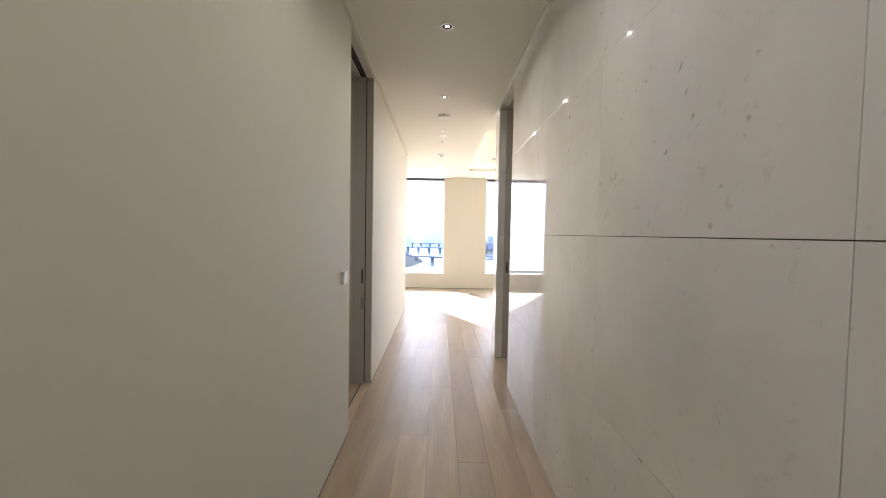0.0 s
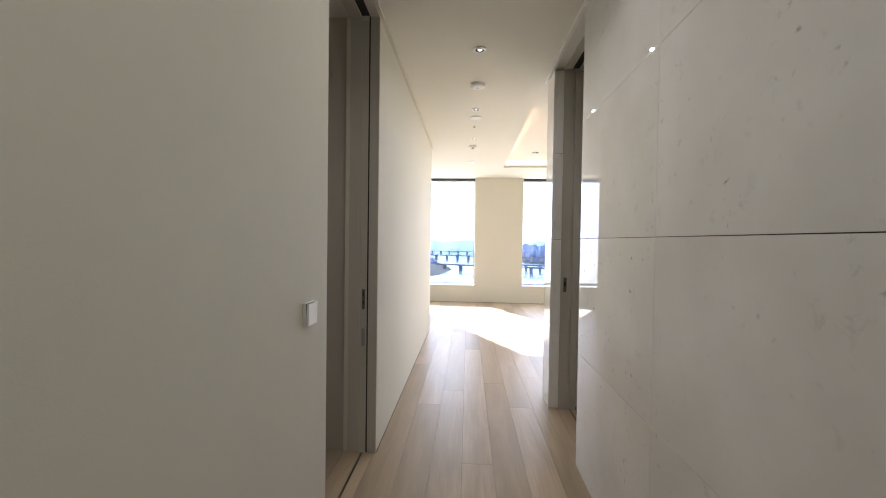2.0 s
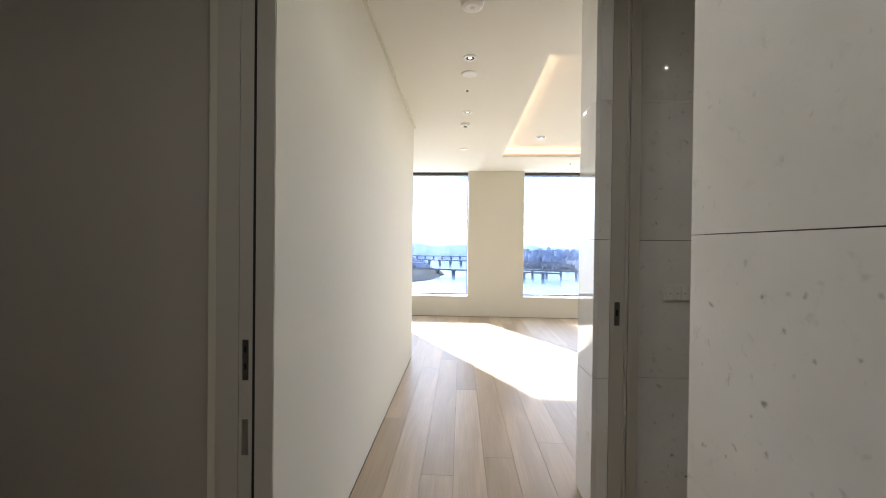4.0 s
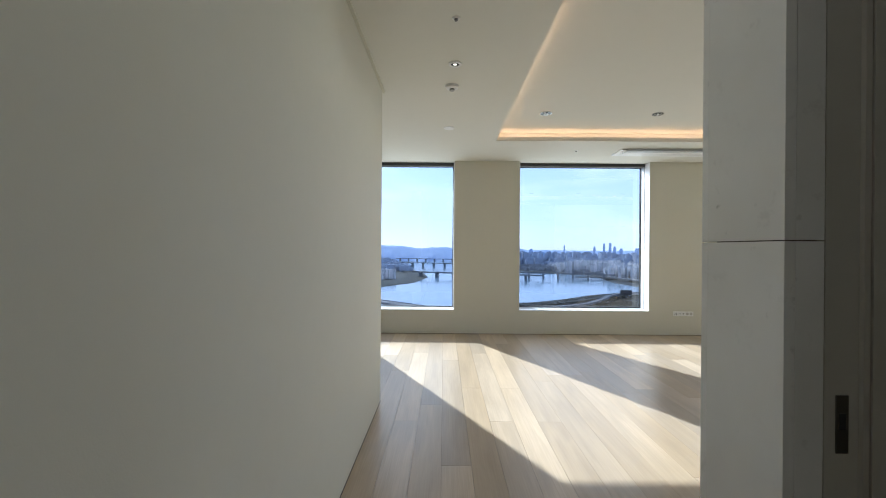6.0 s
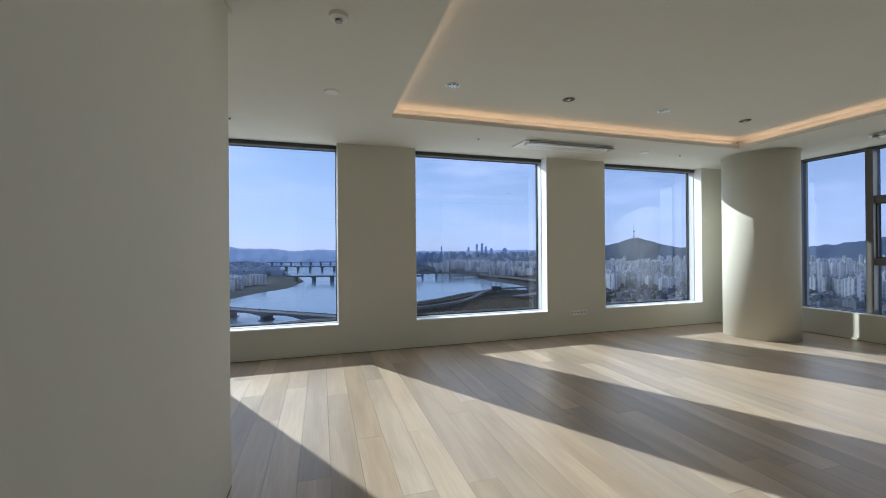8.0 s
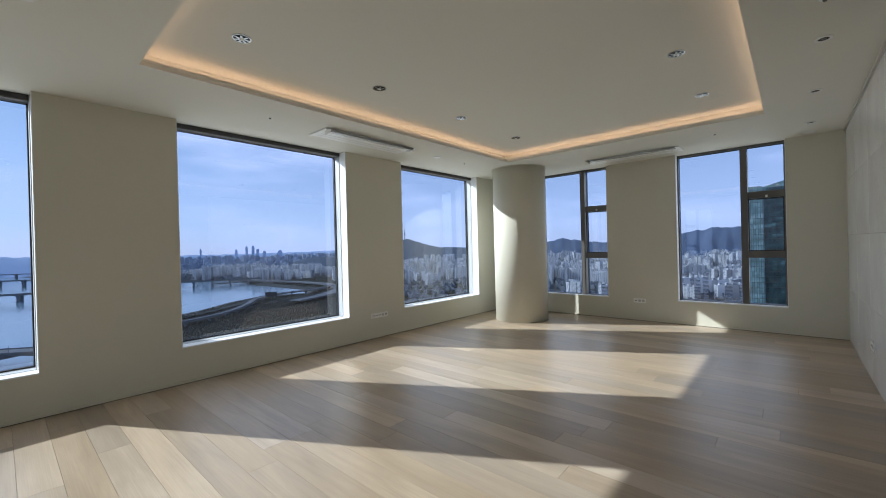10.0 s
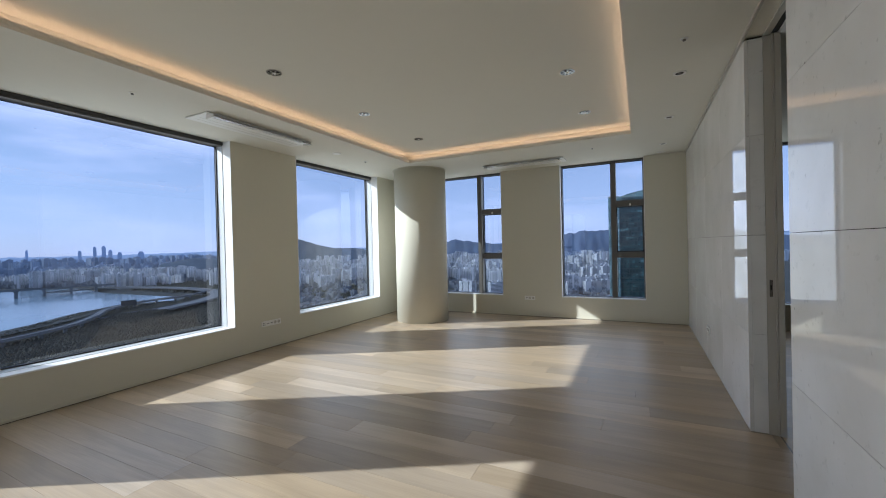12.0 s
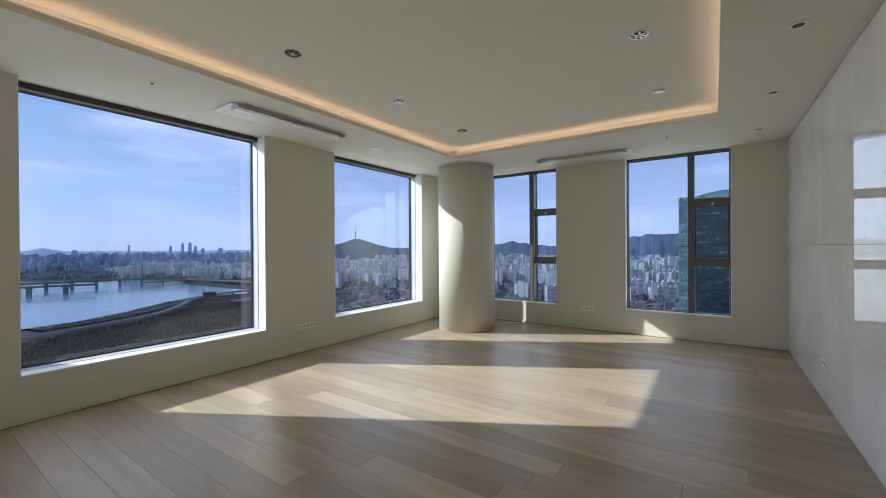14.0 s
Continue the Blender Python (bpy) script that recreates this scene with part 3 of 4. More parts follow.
structure("shade_strip_east", "dark strip for the shade of a gap under the skirting", M_JOINT, (XE - 0.004, XE - 0.001, YS, YN - 0.005, 0.0005, 0.0065))
structure("shade_strip_corridor", "dark strip for shade at the foot of the wall", M_JOINT, (XL + 0.0005, XL + 0.003, 3.82, LEFT_END, 0.0005, 0.006), (XL + 0.0005, XL + 0.003, YB, 2.965, 0.0005, 0.006))


# ---- pocket doors ----
def door_frame(name, m, width, label, side=1, start=0.0, pull=True, slim=1.0):
    """A full-height pocket door opening, its origin at the foot of the far jamb: x runs into the wall (side: which way), y back along the opening."""
    d = tagged(empty(name, m), label, "door", kind="structure")
    h = CEIL - 0.004

    def piece(kind, mat, parent, a, b, *rest, bevel=0.0):
        lo, hi = sorted((side * (start + slim * a), side * (start + slim * b)))
        return boxes(kind, mat, parent, (lo, hi, *rest), bevel=bevel)

    if pull:
        piece("jamb", M_LACQUER, d, 0.002, 0.055, -0.004, 0.018, 0.0, h)
        piece("door_slot", M_BLACK, d, 0.056, 0.064, -0.002, 0.03, 0.0, h)
        leaf = piece("door_leaf", M_LACQUER, d, 0.064, 0.104, -0.003, 0.03, 0.008, h - 0.03)
        piece("lock_plate", M_STEEL, leaf, 0.075, 0.093, -0.0045, -0.0031, 0.863, 0.983, bevel=0.0005)
        for z in (0.895, 0.945):
            piece("keyhole", M_BLACK, leaf, 0.081, 0.087, -0.0050, -0.0046, z, z + 0.018)
        piece("edge_pull", M_STEEL_PALE, leaf, 0.074, 0.094, -0.0045, -0.0031, 0.643, 0.748, bevel=0.0005)
        piece("jamb", M_LACQUER, d, 0.1055, 0.130, -0.004, 0.018, 0.0, h)
        piece("jamb", M_LACQUER, d, 0.131, 0.175, -0.002, 0.018, 0.0, h)
    else:
        strike = piece("jamb", M_LACQUER, d, 0.002, 0.066, -0.001, 0.018, 0.0, h)
        piece("lock_plate", M_STEEL, strike, 0.022, 0.046, -0.0032, -0.0012, 0.90, 1.01, bevel=0.0008)
        piece("latch_hole", M_BLACK, strike, 0.028, 0.040, -0.0037, -0.0033, 0.945, 0.975)
        piece("bead", M_LACQUER, d, 0.0665, 0.078, -0.010, 0.018, 0.0, h)
        piece("seam", M_BLACK, d, 0.0785, 0.081, 0.002, 0.018, 0.0, h)
        piece("jamb", M_LACQUER, d, 0.0815, 0.128, -0.012, 0.018, 0.0, h)
    piece("head", M_LACQUER, d, 0.002, 0.055, -width + 0.014, -0.006, h - 0.012, h)
    piece("door_track", M_BLACK, d, 0.056, 0.104, -width + 0.014, -0.020, h - 0.01, h)
    piece("head", M_LACQUER, d, 0.105, 0.175, -width + 0.014, -0.020, h - 0.020, h)
    piece("floor_track", M_STEEL, d, 0.078, 0.090, -width + 0.014, -0.014, -0.004, 0.0025)
    piece("jamb", M_LACQUER, d, 0.002, 0.138, -width - 0.002, -width + 0.012, 0.0, h)
    return d


door_frame("door_1", pose(XL, 3.82, 0), 0.855, "open taupe pocket door slid into the white corridor wall", side=-1)
door_frame("door_2", pose(XR, 4.57, 0), 0.78, "open pocket doorway with taupe frame beside the stone pier", start=0.075, pull=False)
door_frame("door_3", pose(3.45, YS, 0, 0, 0, -90), 3.45 - NEAR_END, "open pocket doorway with taupe frame in the stone wall", start=0.098, pull=False, slim=0.70)

# ---- exterior: river, banks, bridges, hills and town ----
GROUND = -128.7


def sheet(name, mat, points, z, label, kind="structure"):
    bm = bmesh.new()
    f = bm.faces.new([bm.verts.new((x, y, z)) for x, y in points])
    if f.normal.z < 0:
        f.normal_flip()
    bmesh.ops.triangulate(bm, faces=[f])
    return tagged(finish(name, bm, mat), label, kind=kind)


bm = bmesh.new()
bmesh.ops.create_circle(bm, cap_ends=True, segments=64, radius=4900, matrix=Matrix.Translation((0, 0, GROUND)))
tagged(finish("ground", bm, M_LAND), "wide winter land round the river", kind="structure")
LEFT_BANK = [(-1500, 500), (-600, 930), (-252, 1170), (-188, 1346), (-112, 1470), (-73, 1754), (-100, 2000), (-250, 2650), (-420, 3550), (-620, 4700)]
RIGHT_BANK = [(235, 4850), (120, 3900), (200, 3300), (351, 2341), (558, 2151), (724, 1922), (690, 1700), (665, 1574), (678, 1219)]
NEAR_BANK = [(619, 1113), (507, 1169), (404, 1107), (309, 1018), (206, 949), (140, 936), (90, 800), (0, 640), (-300, 500), (-1500, 100)]
sheet("water", M_WATER, LEFT_BANK + RIGHT_BANK + NEAR_BANK, GROUND + 1.0, "wide calm blue-grey river")


def bank(name, points, width, inward, label):
    """A sloping strip of dry grass and stone along the water's edge."""
    bm = bmesh.new()
    rows = []
    for k, (x, y) in enumerate(points):
        a, b = points[max(k - 1, 0)], points[min(k + 1, len(points) - 1)]
        d = Vector((b[0] - a[0], b[1] - a[1], 0)).normalized()
        nrm = Vector((-d.y, d.x, 0)) * inward
        p = Vector((x, y, GROUND))
        rows.append([bm.verts.new(p - nrm * 6 + Vector((0, 0, 0.6))), bm.verts.new(p + nrm * width * 0.25 + Vector((0, 0, 4))), bm.verts.new(p + nrm * width + Vector((0, 0, 5)))])
    for a, b in zip(rows, rows[1:]):
        for j in range(2):
            bm.faces.new((a[j], b[j], b[j + 1], a[j + 1]))
    return tagged(finish(name, bm, M_BANK), label, kind="structure")


bank("riverbank_west", LEFT_BANK[:8], 90, 1, "dry grass riverbank below the apartments")
bank("riverbank_east", RIGHT_BANK[1:], 40, 1, "riverbank below the far town")
bank("riverbank_near", NEAR_BANK[:6], 60, 1, "dry reed riverbank of the park")


def bridge(label, a, b, deck, wide, gap, pier):
    """A beam bridge: deck, parapets, and pairs of piers standing in the water."""
    br = tagged(empty("bridge"), label, "bridge", group="river bridges")
    a, b = Vector((*a, 0)), Vector((*b, 0))
    d = (b - a).normalized()
    run, side = (b - a).length, Vector((-d.y, d.x, 0))
    m = Matrix.Translation(Vector((a.x, a.y, GROUND))) @ Matrix((d, side, Vector((0, 0, 1)))).transposed().to_4x4()
    br.matrix_basis = m
    boxes("deck", M_ROAD, br, (0, run, -wide / 2, wide / 2, deck - 3.0, deck))
    for s in (-1, 1):
        boxes("parapet", M_PIER, br, (0, run, s * wide / 2 - 0.4, s * wide / 2 + 0.4, deck, deck + 1.6))
    k = gap / 2
    while k < run:
        boxes("pier", M_PIER, br, (k - pier / 2, k + pier / 2, -wide * 0.42, wide * 0.42, 0, deck - 6), (k - pier * 0.7, k + pier * 0.7, -wide * 0.5, wide * 0.5, deck - 6, deck - 3.0))
        k += gap
    return br


bridge("long grey road bridge across the river", (-140, 1795), (400, 1590), 24, 26, 78, 9)
bridge("long grey beam bridge far up the river", (-330, 2800), (420, 2500), 30, 24, 80, 9)
bridge("faint far bridge across the upper river", (-480, 3950), (330, 3700), 28, 24, 90, 10)
bridge("long grey road bridge to the far town", (120, 1870), (720, 1655), 24, 24, 62, 7)


def haunched_bridge(label, a, b, deck, wide, gap, pier):
    """A girder bridge whose beams deepen in an arch towards broad wall piers, with rails and lamp posts."""
    br = tagged(empty("bridge"), label, "bridge", group="river bridges")
    a, b = Vector((*a, 0)), Vector((*b, 0))
    d = (b - a).normalized()
    run, side = (b - a).length, Vector((-d.y, d.x, 0))
    br.matrix_basis = Matrix.Translation(Vector((a.x, a.y, GROUND))) @ Matrix((d, side, Vector((0, 0, 1)))).transposed().to_4x4()
    boxes("deck", M_ROAD, br, (0, run, -wide / 2, wide / 2, deck - 1.2, deck))
    for s in (-1, 1):
        boxes("parapet", M_PIER, br, (0, run, s * wide / 2 - 0.3, s * wide / 2 + 0.3, deck, deck + 1.3))
        bm = bmesh.new()
        n = int(run / 4)
        rows = []
        for k in range(n + 1):
            x = run * k / n
            u = abs(((x - gap / 2) / gap + 0.5) % 1.0 - 0.5) * 2
            z = deck - 1.2 - 2.2 - 5.5 * (1 - u) ** 2.2
            y = s * wide * 0.36
            rows.append([bm.verts.new((x, y + e, h)) for e, h in ((-1.5, deck - 1.2), (-1.5, z), (1.5, z), (1.5, deck - 1.2))])
        for p, q in zip(rows, rows[1:]):
            for j in range(3):
                bm.faces.new((p[j], q[j], q[j + 1], p[j + 1]))
        part("girder", bm, M_PIER, br)
    for k in range(int(run / gap)):
        x = gap * (k + 0.5)
        pr = boxes("pier", M_PIER, br, (x - pier / 2, x + pier / 2, -wide * 0.42, wide * 0.42, -1, deck - 8.8))
        boxes("footing", M_PIER, pr, (x - pier * 0.9, x + pier * 0.9, -wide * 0.5, wide * 0.5, -1, 2.6))
    for k in range(int(run / 38)):
        boxes("lamp_post", M_PIER, br, (38 * k + 10, 38 * k + 10.35, -wide / 2 + 0.4, -wide / 2 + 0.75, deck, deck + 9))
    return br


haunched_bridge("near concrete motorway bridge with arched beams and broad piers", (-430, 1088), (60, 678), 17, 27, 96, 8)


def ridge(name, mat, far, deep, table, label, rough=0.12, seed=1.0):
    """A wooded ridge: (bearing, height angle) pairs give its outline, uneven and with a sloping front."""
    bm = bmesh.new()
    rows = []
    az = table[0][0]
    while az <= table[-1][0] + 1e-6:
        el = np.interp(az, [p[0] for p in table], [p[1] for p in table])
        a = radians(az)
        top = 1.3 + far * math.tan(radians(el))
        top += (noise.noise(Vector((az * 1.3, seed, 0))) + 0.5 * noise.noise(Vector((az * 4.1, seed, 3)))) * rough * far * 0.012
        col_ = []
        for q in range(7):
            u = q / 6
            r = far - deep * (1 - u)
            jag = noise.noise(Vector((az * 1.1, u * 3.0, seed))) * 0.22 * (1 - u) * (u > 0)
            z = GROUND + (top - GROUND) * (u ** 0.8 + jag)
            col_.append(bm.verts.new((r * math.sin(a), r * math.cos(a), z if q else GROUND - 2)))
        r = far + deep * 0.5
        col_.append(bm.verts.new((r * math.sin(a), r * math.cos(a), GROUND)))
        rows.append(col_)
        az += 0.25
    for a, b in zip(rows, rows[1:]):
        for j in range(7):
            bm.faces.new((a[j], b[j], b[j + 1], a[j + 1]))
    return tagged(finish(name, bm, mat, smooth=True), label, "hill", kind="structure")


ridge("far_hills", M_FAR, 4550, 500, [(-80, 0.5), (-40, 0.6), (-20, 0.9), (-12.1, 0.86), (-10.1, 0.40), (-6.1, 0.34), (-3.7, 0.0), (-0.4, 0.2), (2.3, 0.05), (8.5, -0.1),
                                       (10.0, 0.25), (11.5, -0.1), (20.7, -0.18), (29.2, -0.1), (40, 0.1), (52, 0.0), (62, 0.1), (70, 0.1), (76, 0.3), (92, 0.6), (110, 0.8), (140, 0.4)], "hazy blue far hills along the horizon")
ridge("hill", M_HILL, 3300, 700, [(34, -1.6), (37, 0.1), (40.2, 0.52), (41.3, 0.85), (42.4, 1.25), (43.4, 1.36), (44.3, 1.05), (45.4, 0.66), (47.8, 0.05), (50.3, 0.0), (54, -0.5), (57, -1.6)], "dark wooded city hill with a lookout mast", seed=5.0)
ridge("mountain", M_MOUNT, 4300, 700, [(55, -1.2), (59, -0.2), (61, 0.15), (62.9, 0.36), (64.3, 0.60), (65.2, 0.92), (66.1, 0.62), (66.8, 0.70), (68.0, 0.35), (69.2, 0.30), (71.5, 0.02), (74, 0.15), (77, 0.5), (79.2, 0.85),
                                             (80.3, 1.15), (81.6, 1.30), (83.1, 1.62), (84.4, 1.45), (86.2, 1.62), (89, 1.2), (94, 0.9), (105, 0.2), (112, -1.0)], "craggy mountain range behind the apartments, tinted blue-grey for haze", rough=0.3, seed=12.0)
ridge("hill", M_HILL, 2500, 400, [(26, -2.6), (28, -1.3), (31, -0.8), (34, -1.0), (37, -2.6)], "dark wooded hill behind the apartments", seed=8.0)

tower = tagged(empty("lookout_tower", pose(3240 * math.sin(radians(42.9)), 3240 * math.cos(radians(42.9)), 74)), "slender lookout tower on the wooded hill", "tower")
bm = bmesh.new()
lathe(bm, [(3.2, 0), (2.4, 30), (2.2, 46)], 12)
part("shaft", bm, M_PIER, tower)
bm = bmesh.new()
lathe(bm, [(2.6, 40), (5.6, 45), (5.6, 52), (3, 56)], 16)
part("cabin", bm, M_PIER, tower)
bm = bmesh.new()
lathe(bm, [(1.5, 56), (0.7, 104)], 8)
part("mast", bm, M_PIER, tower)


def town(name, mat, label, count, az, near_far, size, tall, seed, keep=None, even=0.0, turn=0.0):
    """Many blocks as one mesh, scattered over a sector; keep: says whether a place is dry land."""
    rnd = random.Random(seed)
    verts, faces = [], []
    made = 0
    while made < count:
        a = radians(rnd.uniform(*az))
        r = math.sqrt(rnd.uniform(near_far[0] ** 2, near_far[1] ** 2))
        x, y = r * math.sin(a), r * math.cos(a)
        if keep and not keep(x, y):
            made += 0.02
            continue
        w, d, h = rnd.uniform(*size[0]), rnd.uniform(*size[1]), rnd.uniform(*tall)
        t = radians(turn) + rnd.choice((0, 0, math.pi / 2)) + rnd.uniform(-even, even)
        c, s = math.cos(t), math.sin(t)
        n = len(verts)
        for hw, z0, z1 in ((1.0, GROUND, GROUND + h), (0.3, GROUND + h, GROUND + h + 4)):
            n = len(verts)
            for z in (z0, z1):
                for u, v in ((-1, -1), (1, -1), (1, 1), (-1, 1)):
                    px, py = u * w / 2 * hw, v * d / 2 * hw
                    verts.append((x + c * px - s * py, y + s * px + c * py, z))
            faces += [(n, n + 1, n + 5, n + 4), (n + 1, n + 2, n + 6, n + 5), (n + 2, n + 3, n + 7, n + 6), (n + 3, n, n + 4, n + 7), (n + 4, n + 5, n + 6, n + 7)]
        made += 1
    me = bpy.data.meshes.new(name)
    me.from_pydata(verts, [], faces)
    me.materials.append(mat)
    return tagged(new(name, me), label, "buildings", kind="stuff")


def inside(poly, x, y):
    hit = False
    for (xa, ya), (xb, yb) in zip(poly, poly[1:] + poly[:1]):
        if (ya > y) != (yb > y) and x < (xb - xa) * (y - ya) / (yb - ya) + xa:
            hit = not hit
    return hit


RIVER = LEFT_BANK + RIGHT_BANK + NEAR_BANK


def dry(x, y):
    return not inside(RIVER, x, y) and not inside(RIVER, x * 0.97 - 20, y * 0.98 - 20) and not inside(RIVER, x + 45, y - 20)




def estate(name, mat, label, groups, az, near_far, seed, long=(38, 80), tall=(34, 48), turn=25.0, spread=0.25, rows=(2, 4), keep=dry, row_gap=(42, 60)):
    """Housing estates: each a few parallel rows of slabs of one height, stepped in bays, with roof houses and gable walls."""
    rnd = random.Random(seed)
    verts, faces = [], []

    def block(cx, cy, t, x0, x1, y0, y1, z0, z1):
        n, c, s = len(verts), math.cos(t), math.sin(t)
        for z in (z0, z1):
            for px, py in ((x0, y0), (x1, y0), (x1, y1), (x0, y1)):
                verts.append((cx + c * px - s * py, cy + s * px + c * py, z))
        faces.extend([(n, n + 1, n + 5, n + 4), (n + 1, n + 2, n + 6, n + 5), (n + 2, n + 3, n + 7, n + 6), (n + 3, n, n + 4, n + 7), (n + 4, n + 5, n + 6, n + 7)])

    for _ in range(groups):
        a = radians(rnd.uniform(*az))
        r = math.sqrt(rnd.uniform(near_far[0] ** 2, near_far[1] ** 2))
        gx, gy = r * math.sin(a), r * math.cos(a)
        t = radians(turn) + rnd.choice((0, 0, math.pi / 2)) + rnd.uniform(-spread, spread)
        h = rnd.uniform(*tall)
        length, deep, gap = rnd.uniform(*long), rnd.uniform(10, 13), rnd.uniform(*row_gap)
        across = rnd.randint(1, 3)
        for i in range(rnd.randint(*rows)):
            for j in range(across):
                u, v = (j - across / 2) * (length + rnd.uniform(8, 20)), i * gap
                cx, cy = gx + math.cos(t) * u - math.sin(t) * v, gy + math.sin(t) * u + math.cos(t) * v
                if not keep(cx, cy) or rnd.random() < 0.08:
                    continue
                hh = h + rnd.choice((0, 0, 0, -6, 6))
                bays = max(2, int(length / 15))
                w = length / bays
                for k in range(bays):
                    x0 = -length / 2 + k * w
                    off = 1.6 * (k % 2)
                    block(cx, cy, t, x0, x0 + w, -deep / 2 + off, deep / 2 + off, GROUND, GROUND + hh - 3.0 * (k == bays - 1 and rnd.random() < 0.4))
                    block(cx, cy, t, x0 + w * 0.35, x0 + w * 0.65, -2.4, 3.2, GROUND + hh, GROUND + hh + 4.5)
                for e in (-1, 1):
                    block(cx, cy, t, e * (length / 2 + 0.4) - 0.4, e * (length / 2 + 0.4) + 0.4, -deep / 2 - 0.3, deep / 2 + 0.3, GROUND, GROUND + hh + 1.0)
    me = bpy.data.meshes.new(name)
    me.from_pydata(verts, [], faces)
    me.materials.append(mat)
    return tagged(new(name, me), label, "buildings", kind="stuff")


estate("apartment_blocks", M_FLATS, "rows of pale apartment slabs on the west bank", 17, (-15, -6), (1330, 1800), 3, long=(50, 90), tall=(27, 35), turn=-28, spread=0.05, keep=lambda x, y: dry(x, y) and dry(x + 90, y - 80))
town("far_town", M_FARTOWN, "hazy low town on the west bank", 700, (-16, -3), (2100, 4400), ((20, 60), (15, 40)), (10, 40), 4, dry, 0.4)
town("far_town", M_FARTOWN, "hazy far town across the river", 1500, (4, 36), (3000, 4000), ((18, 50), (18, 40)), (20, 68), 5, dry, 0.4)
town("town_blocks", M_TOWN, "dense grey town on the far bank", 2600, (8, 38), (2000, 3300), ((10, 28), (9, 20)), (6, 20), 6, dry, 0.4)
estate("apartment_blocks", M_FLATS, "pale apartment towers on the far bank", 34, (17, 36), (1900, 2700), 7, long=(26, 60), tall=(36, 62), turn=20, spread=0.4)
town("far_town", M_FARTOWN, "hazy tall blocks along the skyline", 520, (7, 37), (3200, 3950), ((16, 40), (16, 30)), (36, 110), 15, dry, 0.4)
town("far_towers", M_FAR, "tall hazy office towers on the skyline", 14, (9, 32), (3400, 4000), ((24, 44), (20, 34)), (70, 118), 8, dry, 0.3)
estate("apartment_blocks", M_FLATS, "dense pale apartment slabs below the hills", 190, (37, 100), (1350, 2700), 9, long=(30, 80), tall=(30, 58), turn=20, spread=0.5)
estate("apartment_towers", M_FLATS, "slim pale apartment towers between the slabs", 120, (37, 100), (1500, 3000), 14, long=(24, 30), tall=(56, 86), turn=35, spread=0.6, rows=(1, 2))
estate("apartment_blocks", M_FLATS, "near pale apartment slabs", 9, (60, 96), (960, 1250), 10, long=(60, 100), tall=(34, 42), turn=52, spread=0.12, rows=(1, 2))
town("town_blocks", M_TOWN, "low grey town between the apartments", 3600, (38, 100), (700, 3000), ((9, 28), (8, 18)), (5, 16), 11, dry, 0.4)
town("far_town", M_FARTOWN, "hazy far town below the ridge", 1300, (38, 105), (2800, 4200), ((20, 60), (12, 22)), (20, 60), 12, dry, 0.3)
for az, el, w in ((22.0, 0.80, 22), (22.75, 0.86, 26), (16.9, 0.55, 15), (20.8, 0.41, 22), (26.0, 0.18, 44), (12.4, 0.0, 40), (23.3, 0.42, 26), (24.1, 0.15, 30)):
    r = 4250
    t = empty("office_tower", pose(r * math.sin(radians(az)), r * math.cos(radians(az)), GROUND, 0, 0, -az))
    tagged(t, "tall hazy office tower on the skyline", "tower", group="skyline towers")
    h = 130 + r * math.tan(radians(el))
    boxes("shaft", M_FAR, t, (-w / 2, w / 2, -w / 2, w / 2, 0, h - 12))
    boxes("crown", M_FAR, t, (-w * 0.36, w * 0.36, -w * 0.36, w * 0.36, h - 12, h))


def woods(name, label, count, poly, size, seed):
    """Bare winter trees seen from high above: many small uneven clumps."""
    rnd = random.Random(seed)
    xs, ys = [p[0] for p in poly], [p[1] for p in poly]
    verts, faces = [], []
    ico = [(0, 0, 1.0)] + [(math.cos(k * 1.2566) * 0.85, math.sin(k * 1.2566) * 0.85, 0.35) for k in range(5)] + [(math.cos(k * 1.2566 + 0.6) * 0.7, math.sin(k * 1.2566 + 0.6) * 0.7, 0.0) for k in range(5)]
    made = 0
    while made < count:
        x, y = rnd.uniform(min(xs), max(xs)), rnd.uniform(min(ys), max(ys))
        if not inside(poly, x, y):
            continue
        made += 1
        r = rnd.uniform(*size)
        n = len(verts)
        for a, b, c in ico:
            j = rnd.uniform(0.7, 1.25)
            verts.append((x + a * r * j, y + b * r * j, GROUND + (c * 1.5 - 0.1) * r * j))
        for k in range(5):
            faces.append((n, n + 1 + k, n + 1 + (k + 1) % 5))
            faces.append((n + 1 + k, n + 6 + k, n + 1 + (k + 1) % 5))
            faces.append((n + 6 + k, n + 6 + (k + 1) % 5, n + 1 + (k + 1) % 5))
    me = bpy.data.meshes.new(name)
    me.from_pydata(verts, [], faces)
    me.materials.append(M_BUSH)
    return tagged(new(name, me), label, "trees", kind="stuff")


PARK = [(160, 880), (230, 900), (320, 980), (410, 1080), (500, 1130), (610, 1080), (690, 1180), (900, 950), (1150, 900), (700, 560), (420, 440), (150, 430), (30, 560), (60, 690), (120, 790)]
woods("park_trees", "brown leafless park woodland by the river", 32000, PARK, (1.8, 4.2), 21)
woods("hill_trees", "dark leafless trees on the rise behind the bank", 2500, [(700, 1500), (900, 1900), (1300, 1500), (1150, 1000), (760, 1250)], (4, 7), 22)
woods("bank_trees", "thin row of bare trees along the shore", 700, [(150, 905), (240, 930), (330, 1010), (430, 1100), (440, 1085), (340, 990), (250, 905), (160, 875)], (2.5, 5.0), 23)


